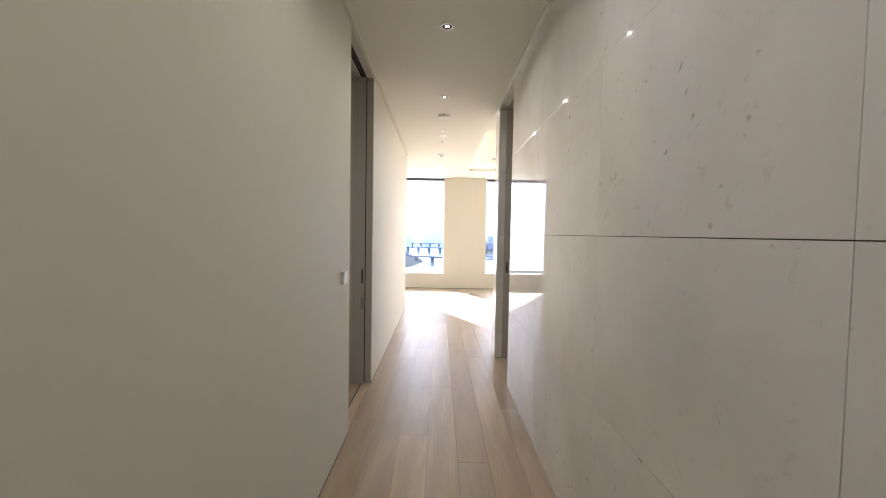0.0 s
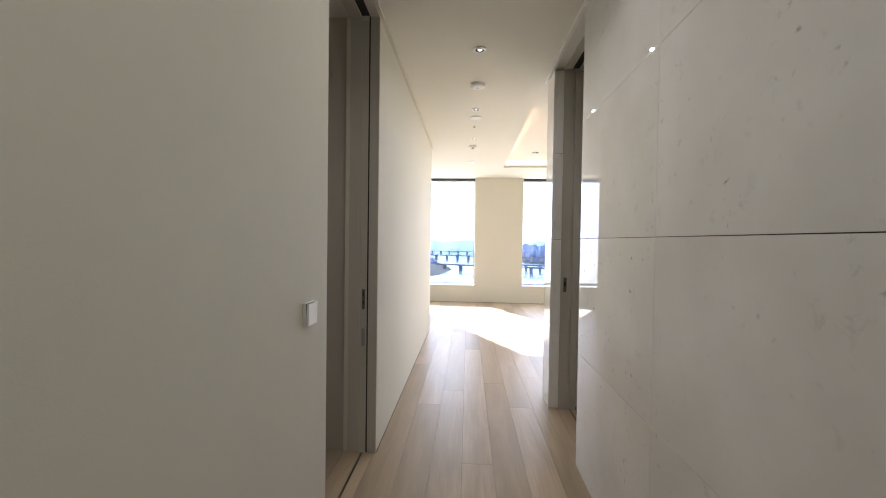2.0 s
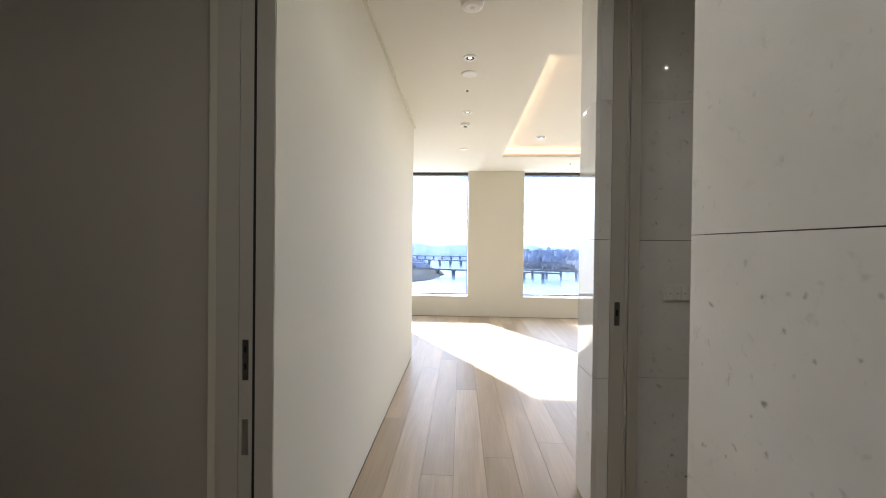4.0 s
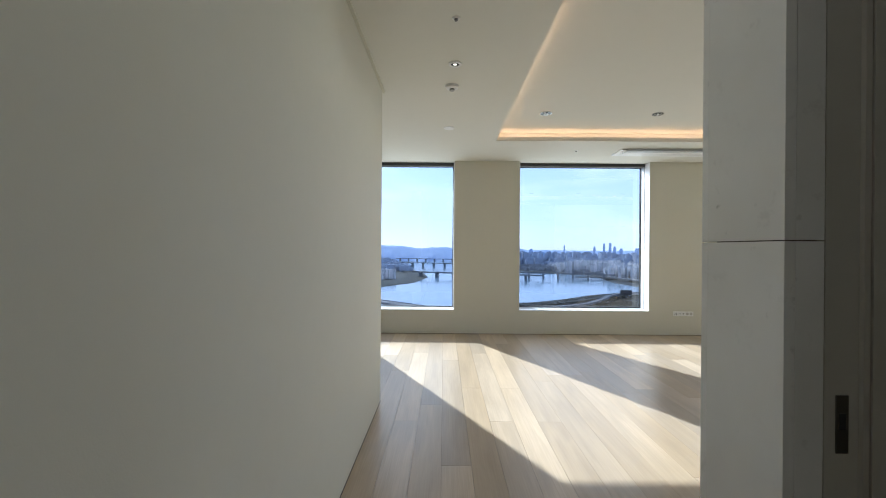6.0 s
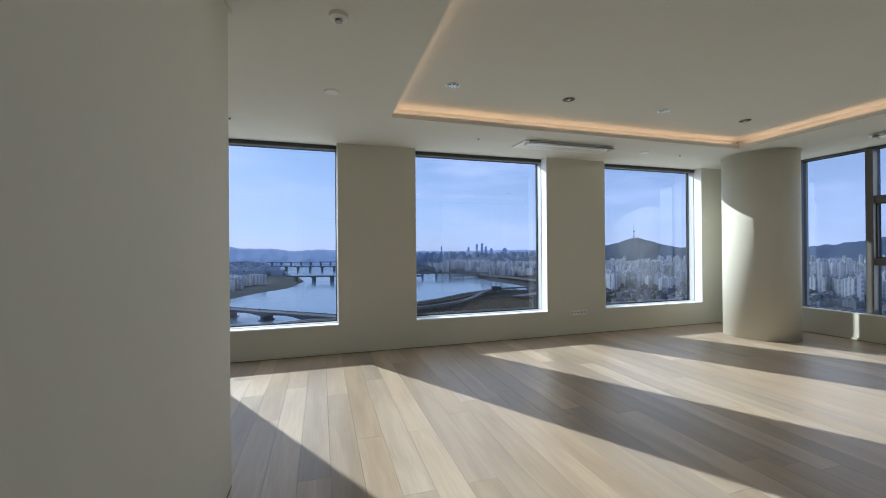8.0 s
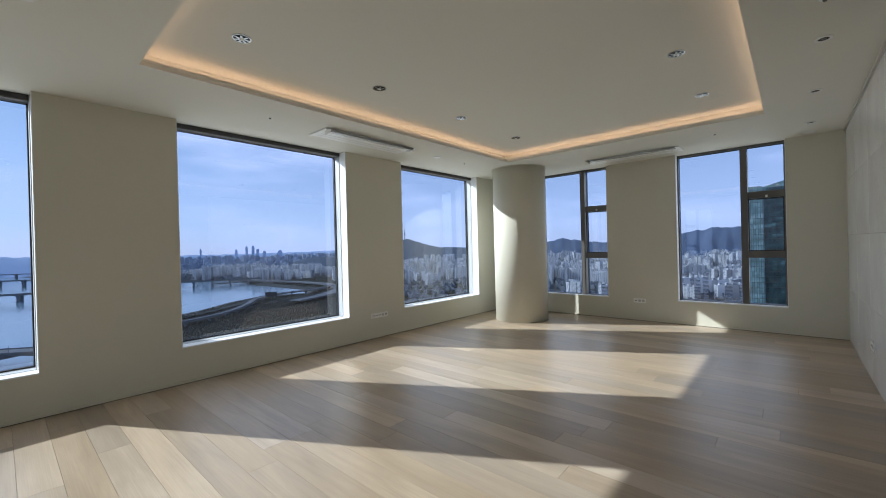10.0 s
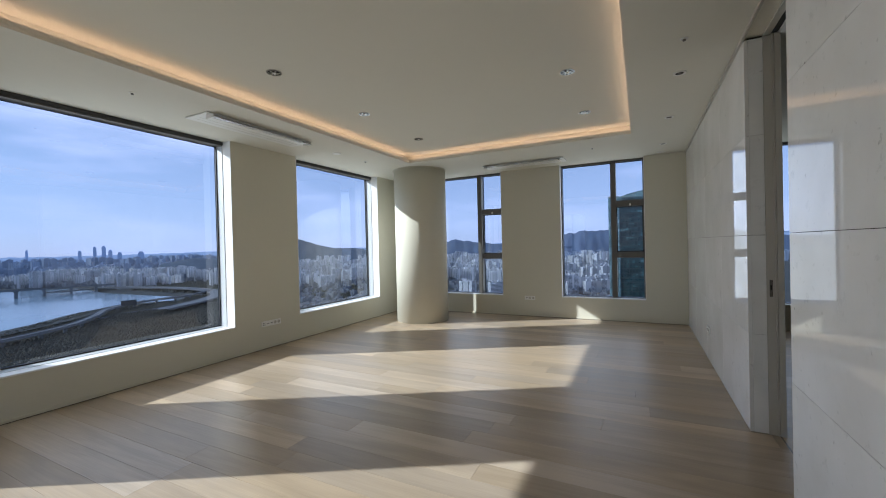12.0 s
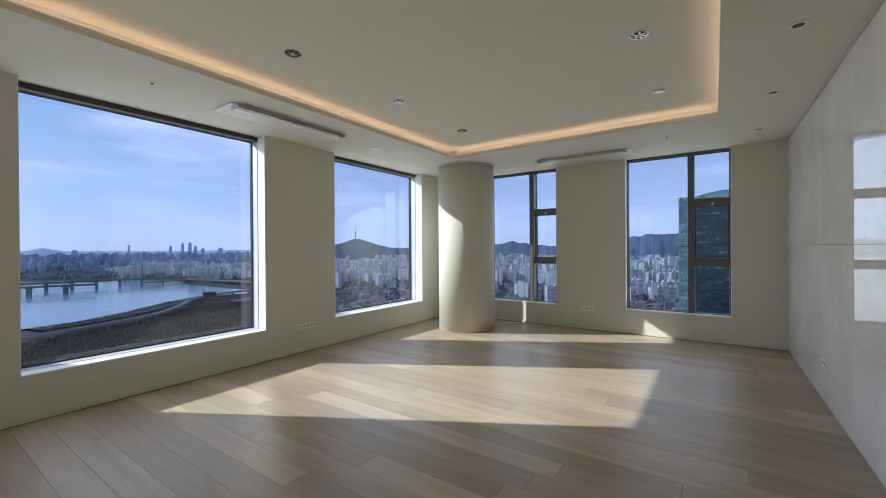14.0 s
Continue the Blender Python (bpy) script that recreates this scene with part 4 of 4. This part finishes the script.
def road(label, points, wide, z, gap=0):
    """A motorway ribbon on low supports, following a smooth line."""
    bm = bmesh.new()
    rows = []
    for k in range(len(points) * 8 - 7):
        i, u = divmod(k, 8)
        p = [Vector((*points[min(max(i + j, 0), len(points) - 1)], 0)) for j in (-1, 0, 1, 2)]
        u /= 8
        c = 0.5 * ((2 * p[1]) + (p[2] - p[0]) * u + (2 * p[0] - 5 * p[1] + 4 * p[2] - p[3]) * u * u + (3 * p[1] - p[0] - 3 * p[2] + p[3]) * u ** 3)
        rows.append(c)
    prev = None
    for k, c in enumerate(rows):
        d = (rows[min(k + 1, len(rows) - 1)] - rows[max(k - 1, 0)]).normalized()
        nrm = Vector((-d.y, d.x, 0)) * wide / 2
        cur = [bm.verts.new(c + nrm * s + Vector((0, 0, GROUND + h))) for s, h in ((-1, z - 3), (-1, z + 1), (-0.96, z), (0.96, z), (1, z + 1), (1, z - 3))]
        if prev:
            for j in range(5):
                bm.faces.new((prev[j], cur[j], cur[j + 1], prev[j + 1]))
        prev = cur
    way = tagged(finish("motorway", bm, M_ROAD), label, "road", kind="structure")
    gone = 0.0
    for p, q in zip(rows, rows[1:]):
        gone += (q - p).length
        if gap and gone > gap:
            gone = 0.0
            boxes("pier", M_PIER, way, (q.x - 2.2, q.x + 2.2, q.y - 2.2, q.y + 2.2, GROUND - 1, GROUND + z - 3))
    return way


road("elevated motorway curving along the far bank", [(560, 1680), (690, 1700), (760, 1500), (770, 1250), (700, 1060), (590, 960), (470, 900)], 34, 12)
road("elevated motorway on piers along the park's edge", [(-60, 690), (20, 728), (115, 772), (230, 812), (310, 862), (375, 940), (430, 1020), (520, 1085), (640, 1105), (760, 1180)], 13, 13, 45)
road("slip road curving down to the bridge", [(-190, 500), (-140, 570), (-83, 641), (-33, 700), (30, 726)], 11, 14, 36)
road("pale footpath through the park", [(330, 905), (400, 960), (470, 985), (560, 980), (660, 930)], 5, 3.5)
road("ring road beside the park", [(1000, 1010), (860, 960), (800, 850), (720, 730), (600, 670), (480, 640)], 26, 5)
road("road below the apartments", [(760, 250), (900, 160), (1000, 60), (1150, -60)], 24, 6)
board = tagged(empty("billboard", pose(479, 1042, GROUND, 0, 0, -20)), "dark roadside billboard on a steel mast", "billboard")
boxes("panel", M_DARK, board, (-14, 14, -1, 1, 12, 24))
boxes("mast", M_PIER, board, (-1, 1, -1, 1, 0, 12))

# glass office tower beside the east windows
gt = tagged(empty("glass_tower", pose(380, 7.5, GROUND, 0, 0, 2.5)), "tall dark green glass office tower with a pale glazed edge", "tower")
H = -GROUND + 1.3 + 372 * math.tan(radians(6.4))

# ---- ceiling fixtures ----
def ring(bm, r0, r1, z0, z1, steps=28):
    loops = []
    for r, z in ((r0, z0), (r1, z0), (r1, z1), (r0, z1)):
        loops.append([bm.verts.new((r * math.cos(2 * math.pi * k / steps), r * math.sin(2 * math.pi * k / steps), z)) for k in range(steps)])
    for a, b in zip(loops, loops[1:] + loops[:1]):
        for k in range(steps):
            bm.faces.new((a[k], a[(k + 1) % steps], b[(k + 1) % steps], b[k]))


def downlight(lit):
    d = tagged(empty("downlight"), "small lit recessed downlight with white rim" if lit else "small unlit recessed downlight with white rim", "downlight", group="corridor downlights" if lit else "wall downlights")
    bm = bmesh.new()
    ring(bm, 0.030, 0.047, -0.007, -0.0005)
    part("rim", bm, M_PLASTIC, d)
    # no hole in the ceiling: a flat black disc stands for the recess's dark
    bm = bmesh.new()
    lathe(bm, [(0.030, -0.0045), (0.030, -0.0008)], 24)
    part("recess_disc", bm, M_BLACK, d, "flat black disc for the dark of the recess")
    bm = bmesh.new()
    lathe(bm, [(0.013, -0.0065), (0.015, -0.0046)], 20)
    part("lens", bm, M_BULB if lit else M_STEEL, d)
    return d


def tray_downlight():
    d = tagged(empty("ceiling_spot"), "recessed ceiling spot with faceted chrome reflector", "ceiling spot", group="raised ceiling spots")
    bm = bmesh.new()
    ring(bm, 0.052, 0.060, -0.006, -0.0005)
    part("rim", bm, M_CHROME, d)
    # the bowl's dark is a flat black disc, its bright bits are chrome facets
    bm = bmesh.new()
    lathe(bm, [(0.052, -0.003), (0.052, -0.0008)], 28)
    part("reflector", bm, M_BLACK, d, "flat black disc for the dark inside the reflector bowl")
    for k in range(7):
        a = 2 * math.pi * k / 7
        bm = bmesh.new()
        box(bm, -0.007, 0.007, 0.014, 0.049, -0.0105, -0.0031)
        bmesh.ops.rotate(bm, verts=bm.verts[:], cent=(0, 0, 0), matrix=Matrix.Rotation(a, 3, "Z"))
        part("facet", bm, M_CHROME, d)
    bm = bmesh.new()
    lathe(bm, [(0.006, -0.016), (0.013, -0.012), (0.013, -0.0031)], 16)
    part("bulb", bm, M_PLASTIC, d)
    return d


def disc(name, label, category, profile, mat, extra=None):
    d = tagged(empty(name), label, category)
    bm = bmesh.new()
    lathe(bm, profile, 32)
    part("cover", bm, mat, d, smooth=False)
    if extra:
        bm = bmesh.new()
        lathe(bm, extra[0], 20)
        part(extra[1], bm, extra[2], d)
    return d


CX = 0.315
lit = downlight(True)
lit.matrix_basis = pose(CX, 0.44, CEIL)
for y in (1.71, 2.98, 4.26, 5.50, 6.64):
    copy_thing(lit, pose(CX, y, CEIL))
for y in (-0.83, 0.44, 1.71, 2.98, 4.26, 5.50, 6.64):
    data = bpy.data.lights.new("downlight_lamp", "SPOT")
    data.energy, data.color, data.spot_size, data.spot_blend, data.shadow_soft_size = LAMP, (1.0, 0.92, 0.82), radians(166), 1.0, 0.008
    new("downlight_lamp", data).matrix_basis = pose(CX, y, CEIL - 0.02)
for x, y, watts in ((-1.25, 2.70, 0.6), (1.75, 3.55, 0.6)):
    copy_thing(lit, pose(x, y, CEIL))
    data = bpy.data.lights.new("side_room_lamp", "SPOT")
    data.energy, data.color, data.spot_size, data.spot_blend, data.shadow_soft_size = watts, (1.0, 0.90, 0.74), radians(150), 1.0, 0.008
    new("side_room_lamp", data).matrix_basis = pose(x, y, CEIL - 0.02)
unlit = downlight(False)
unlit.matrix_basis = pose(1.35, 5.09, CEIL)
for x in (2.60, 3.86, 5.10, 6.39):
    copy_thing(unlit, pose(x, 5.09, CEIL))
spot = tray_downlight()
spot.matrix_basis = pose(1.325, 8.05, TOP)
for x, y in ((2.52, 8.05), (3.70, 8.05), (4.88, 8.05), (1.325, 5.92), (2.52, 5.92), (3.72, 5.92), (4.90, 5.92)):
    copy_thing(spot, pose(x, y, TOP))
smoke = disc("smoke_detector", "round white smoke detector on the corridor ceiling", "detector", [(0.040, -0.034), (0.058, -0.026), (0.062, -0.010), (0.066, -0.0005)], M_PLASTIC, ([(0.010, -0.037), (0.014, -0.0345)], "sensor", M_ACRYL))
smoke.matrix_basis = pose(CX, 4.86, CEIL)
speaker = disc("ceiling_disc", "flat white round cover on the ceiling", "ceiling cover", [(0.052, -0.009), (0.060, -0.005), (0.062, -0.0005)], M_PLASTIC)
speaker.matrix_basis = pose(CX, 5.76, CEIL)
for x, y in ((4.49, 9.14), (6.95, 5.09)):
    copy_thing(speaker, pose(x, y, CEIL))
sensor = disc("heat_detector", "white heat detector with a dark sensing collar", "detector", [(0.030, -0.026), (0.050, -0.020), (0.054, -0.0005)], M_PLASTIC, ([(0.017, -0.042), (0.021, -0.039), (0.021, -0.031), (0.017, -0.0265)], "collar", M_STEEL_PALE))
sensor.matrix_basis = pose(0.30, 7.02, CEIL)
copy_thing(speaker, pose(0.29, 8.14, CEIL))
sprinkler = disc("sprinkler", "small white sprinkler head flush with the ceiling", "sprinkler", [(0.018, -0.006), (0.024, -0.003), (0.025, -0.0005)], M_PLASTIC, ([(0.009, -0.016), (0.011, -0.0065)], "nozzle", M_STEEL))
sprinkler.matrix_basis = pose(CX - 0.01, 6.08, CEIL)
for x, y in ((-0.66, 9.08), (2.0, 9.10), (5.13, 9.14), (6.14, 5.97), (3.26, 5.11)):
    copy_thing(sprinkler, pose(x, y, CEIL))


def air_conditioner():
    """A slim one-way ceiling cassette, 1.33 m long, with a slot and a curved clear wind guard."""
    a = tagged(empty("air_conditioner"), "slim white ceiling air conditioner with a pearly wind guard", "air conditioner", group="ceiling air conditioners")
    bm = bmesh.new()
    box(bm, -0.66, 0.66, -0.17, 0.17, -0.015, -0.0005)
    part("body", bm, M_PLASTIC, a, bevel=0.006)
    bm = bmesh.new()
    box(bm, -0.58, 0.58, -0.085, -0.065, -0.0175, -0.0152)
    part("outlet", bm, M_ACRYL, a, "pale air outlet slot")
    for y in (0.02, 0.09):
        bm = bmesh.new()
        box(bm, -0.60, 0.60, y, y + 0.004, -0.0162, -0.0152)
        part("seam", bm, M_LACQUER, a)
    bm = bmesh.new()
    rows = []
    for k in range(9):
        u = k / 8
        y, z = -0.11 - 0.11 * u, -0.020 - 0.040 * u * (1 - 0.3 * u)
        rows.append([bm.verts.new((x, y, z - dz)) for dz in (0, 0.004) for x in (-0.60 - 0.03 * u, 0.60 + 0.03 * u)])
    for p, q in zip(rows, rows[1:]):
        for i, j in ((0, 1), (1, 3), (3, 2), (2, 0)):
            bm.faces.new((p[i], p[j], q[j], q[i]))
    for r in (rows[0], rows[-1]):
        bm.faces.new((r[0], r[1], r[3], r[2]))
    part("wind_guard", bm, M_ACRYL, a, "pearly plastic wind guard", smooth=True)
    for x in (-0.615, 0.605):
        bm = bmesh.new()
        box(bm, x, x + 0.012, -0.20, -0.08, -0.050, -0.0145)
        part("bracket", bm, M_PLASTIC, a, bevel=0.002)
    return a


ac = air_conditioner()
ac.matrix_basis = pose(3.22, 9.17, CEIL)
copy_thing(ac, pose(6.63, 7.08, CEIL, 0, 0, -90))


# ---- sockets and switches ----
def outlet(modules):
    """A strip plate in its wall's plane (x along it, y out of it) with its modules."""
    o = tagged(empty("wall_outlet"), f"white strip outlet plate with {modules} modules", "wall outlet", group="wall outlets")
    w = 0.057 * modules
    bm = bmesh.new()
    box(bm, -w / 2 - 0.008, w / 2 + 0.008, 0.0005, 0.009, -0.035, 0.035)
    part("plate", bm, M_PLASTIC, o, bevel=0.002)
    for k in range(modules):
        x = -w / 2 + 0.057 * (k + 0.5)
        if k < 2:
            bm = bmesh.new()
            ring(bm, 0.017, 0.021, 0.0, 0.003, 20)
            lathe(bm, [(0.017, 0.0), (0.017, 0.001)], 20)
            bmesh.ops.rotate(bm, verts=bm.verts[:], cent=(0, 0, 0), matrix=Matrix.Rotation(radians(-90), 3, "X"))
            bmesh.ops.translate(bm, verts=bm.verts[:], vec=(x, 0.0095, 0))
            sock = part("socket", bm, M_LACQUER, o, "round power socket")
            for s in (-0.0095, 0.0095):
                bm = bmesh.new()
                box(bm, x + s - 0.0025, x + s + 0.0025, 0.0103, 0.0113, -0.0025, 0.0025)
                part("pin_hole", bm, M_BLACK, sock)
        elif k == 2:
            bm = bmesh.new()
            box(bm, x - 0.012, x + 0.012, 0.0092, 0.0105, -0.006, 0.006)
            part("data_port", bm, M_BLACK, o, "dark data port")
        else:
            for sx in (-0.011, 0.011):
                for sz in ((-0.011, 0.011) if k == modules - 1 else (0.0,)):
                    bm = bmesh.new()
                    box(bm, x + sx - 0.005, x + sx + 0.005, 0.0092, 0.0110, sz - 0.005, sz + 0.005)
                    part("speaker_terminal", bm, M_BLACK, o)
    return o


wide = outlet(5)
wide.matrix_basis = pose(3.84, YN, 0.325, 0, 0, 180)
short = outlet(3)
short.matrix_basis = pose(XE, 7.15, 0.325, 0, 0, 90)
copy_thing(short, pose(5.17, YS, 0.330))

sw = tagged(empty("light_switch", pose(XL, 2.790, 1.030, 0, 0, -90)), "square white rocker light switch on the corridor wall", "light switch")
boxes("plate", M_PLASTIC, sw, (-0.038, 0.038, 0.0005, 0.009, -0.038, 0.038), bevel=0.0015)
# a solid dark piece gives the gap behind the rocker its shade
boxes("gap_shade", M_JOINT, sw, (-0.034, 0.034, 0.0091, 0.0105, -0.035, 0.035))
bm = bmesh.new()
v = box(bm, -0.0365, 0.0365, 0.0106, 0.019, -0.037, 0.035)
for p in v[4:]:
    p.co.y += 0.002
part("rocker", bm, M_PLASTIC, sw, bevel=0.001)
sw = tagged(empty("light_switch", pose(1.30, 4.600, 1.055, 0, 0, 180)), "wide white four-way light switch on dark stone", "light switch")
boxes("plate", M_PLASTIC, sw, (-0.075, 0.075, 0.0005, 0.012, -0.038, 0.038), bevel=0.002)
for k in range(4):
    rocker = boxes("rocker", M_PLASTIC, sw, (-0.068 + 0.034 * k, -0.035 + 0.034 * k, 0.0122, 0.016, -0.032, 0.032), bevel=0.001)
    boxes("indicator", M_BLACK, rocker, (-0.055 + 0.034 * k, -0.048 + 0.034 * k, 0.0162, 0.0166, -0.002, 0.001))

# the glass tower's fronts: storey by storey, bay by bay
bm = bmesh.new()
box(bm, 0, 60, -55, 21.2, 0, H - 5)
part("core", bm, M_SPANDREL, gt, "dark floor edges")


def glazing(name, mat, x, y0, y1, z0, z1, storey, bay, sill):
    """A curtain wall's panes, each set in its own bay."""
    verts, faces = [], []
    nb, ns = max(1, round((y1 - y0) / bay)), int((z1 - z0) / storey)
    for i in range(ns):
        for j in range(nb):
            a, b = y0 + (y1 - y0) * j / nb + 0.14, y0 + (y1 - y0) * (j + 1) / nb - 0.14
            za, zb = z1 - (i + 1) * storey + sill, z1 - i * storey
            n = len(verts)
            for dx in (-0.25, 0.0):
                verts.extend([(x + dx, a, za), (x + dx, b, za), (x + dx, b, zb), (x + dx, a, zb)])
            faces.extend([(n, n + 3, n + 2, n + 1), (n, n + 1, n + 5, n + 4), (n + 2, n + 3, n + 7, n + 6), (n + 1, n + 2, n + 6, n + 5), (n + 3, n, n + 4, n + 7)])
    me = bpy.data.meshes.new(name)
    me.from_pydata(verts, [], faces)
    me.materials.append(mat)
    ob = new(name, me)
    ob.parent = gt
    return tagged(ob, kind="stuff")


glazing("glazing", M_CURTAIN, 0.0, -55, 13.5, H - 196, H - 10, 4.0, 2.3, 0.75)
boxes("pale_bay", M_SPANDREL, gt, (-1.2, 12, 14, 22.6, H - 200, H - 2.2))
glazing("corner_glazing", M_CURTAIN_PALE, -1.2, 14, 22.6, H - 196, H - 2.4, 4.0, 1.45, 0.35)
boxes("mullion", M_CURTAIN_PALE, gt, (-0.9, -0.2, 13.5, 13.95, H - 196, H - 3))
for k in range(11):
    y = -55 + 68.5 * k / 10.0
    boxes("mullion", M_SPANDREL, gt, (-0.62, -0.27, y - 0.16, y + 0.16, H - 196, H - 10))
# a crown that rises in a flat arc over the front
bm = bmesh.new()
rows = []
for k in range(25):
    y = 14 - 69 * k / 24
    z = H - 3 + 5.0 * math.sin(math.pi * min(1.0, (14 - y) / 50.0)) * (1 if y > -36 else 0)
    rows.append([bm.verts.new((x, y, h)) for x, h in ((-0.7, H - 9), (-0.7, z), (3.0, z), (3.0, H - 9))])
for p, q in zip(rows, rows[1:]):
    for j in range(4):
        bm.faces.new((p[j], q[j], q[(j + 1) % 4], p[(j + 1) % 4]))
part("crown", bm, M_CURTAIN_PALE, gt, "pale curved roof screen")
glazing("crown_glazing", M_CURTAIN, -0.7, -20, 12, H - 8, H - 3.5, 4.0, 1.6, 0.6)

# ---- stone cladding ----
Z_ROWS = ((0.004, 0.6485), (0.650, 1.3005), (1.3027, 1.9535), (1.955, CEIL - 0.019))


def slab(wall, a, b, c, d, z0, z1):
    """One stone panel with softened edges."""
    bm = bmesh.new()
    box(bm, a, b, c, d, z0, z1)
    return finish("stone_panel", bm, M_MARBLE, wall, bevel=0.0007)


w_right, w_south = bpy.data.objects["wall_corridor_right"], bpy.data.objects["wall_south"]
cuts = [YB, -1.80, -0.86, 0.08, 1.02, 1.95, 2.89, 3.79]
for a, b in zip(cuts, cuts[1:]):
    for z0, z1 in Z_ROWS:
        slab(w_right, XR, XR + 0.021, a + 0.0009, b - 0.0009, z0, z1)
for z0, z1 in Z_ROWS:
    slab(w_right, XR + 0.0215, XR + 0.075, 3.7692, 3.79, z0, z1)
    slab(w_south, XR, XR + 0.021, 4.57, YS2 - 0.022, z0, z1)
    slab(w_south, XR + 0.0215, XR + 0.0755, 4.57, 4.621, z0, z1)
    slab(w_south, NEAR_END - 0.021, NEAR_END, YS - 0.075, YS2 - 0.0215, z0, z1)
    slab(w_south, 3.45, 3.471, YS - 0.098, YS - 0.0215, z0, z1)
    slab(w_south, XR + 0.215, 2.39, 4.600, 4.620, z0, z1)
for face, cuts in ((YS2, (XR, 1.66, NEAR_END)), (YS, (3.45, 4.37, 5.29, 6.21, XE - 0.003))):
    for a, b in zip(cuts, cuts[1:]):
        for z0, z1 in Z_ROWS:
            slab(w_south, a + 0.0005, b - 0.0005, face - 0.021, face, z0, z1)

# ---- oak planks ----
floor = tagged(bpy.data.objects["floor_slab"], "pale oiled oak plank floor", kind="structure")
floor.name = "floor"
plank_mesh = {}


def plank(x, y, w, length, bm=None):
    """One board with eased edges, its top at the floor's level; alike boards share a mesh."""
    key = (round(w, 3), round(length, 3))
    if key not in plank_mesh:
        me = bpy.data.meshes.new("plank")
        e, g = 0.0001, 0.0007
        loop = lambda i, z: [(-w / 2 + i, -length / 2 + i, z), (w / 2 - i, -length / 2 + i, z), (w / 2 - i, length / 2 - i, z), (-w / 2 + i, length / 2 - i, z)]
        v = loop(g, -0.012) + loop(g, -0.0004) + loop(g + e, 0.0)
        q = [(4 * r + k, 4 * r + (k + 1) % 4, 4 * r + 4 + (k + 1) % 4, 4 * r + 4 + k) for r in range(2) for k in range(4)] + [(8, 9, 10, 11)]
        me.from_pydata(v, [], q)
        me.materials.append(M_OAK)
        plank_mesh[key] = me
    ob = new("plank", plank_mesh[key])
    ob.location = (x + w / 2, y + length / 2, 0)
    ob.parent = floor
    return ob


rnd = random.Random(11)
PW = 0.178
k0 = math.floor((-1.7 - 0.06) / PW)
x = 0.06 + k0 * PW
x_first = x
while x < XE - 0.01:
    w = min(PW, XE - x)
    y = -0.55 - rnd.choice((0.0, 0.4, 0.8, 1.2, 1.6))
    plank(x, YB, w, round(y - YB, 3))
    while y < YN - 0.01:
        length = min(rnd.choice((1.9, 2.2, 2.2, 2.4)), YN - y)
        if YN - y - length < 0.3:
            length = YN - y
        plank(x, y, w, round(length, 3))
        y += length
    x += PW
bm = bmesh.new()
box(bm, XW, x_first - 0.001, YB, YN, -0.012, 0.0)
rest = finish("plank_rest", bm, M_OAK, floor)
tagged(rest, kind="stuff")
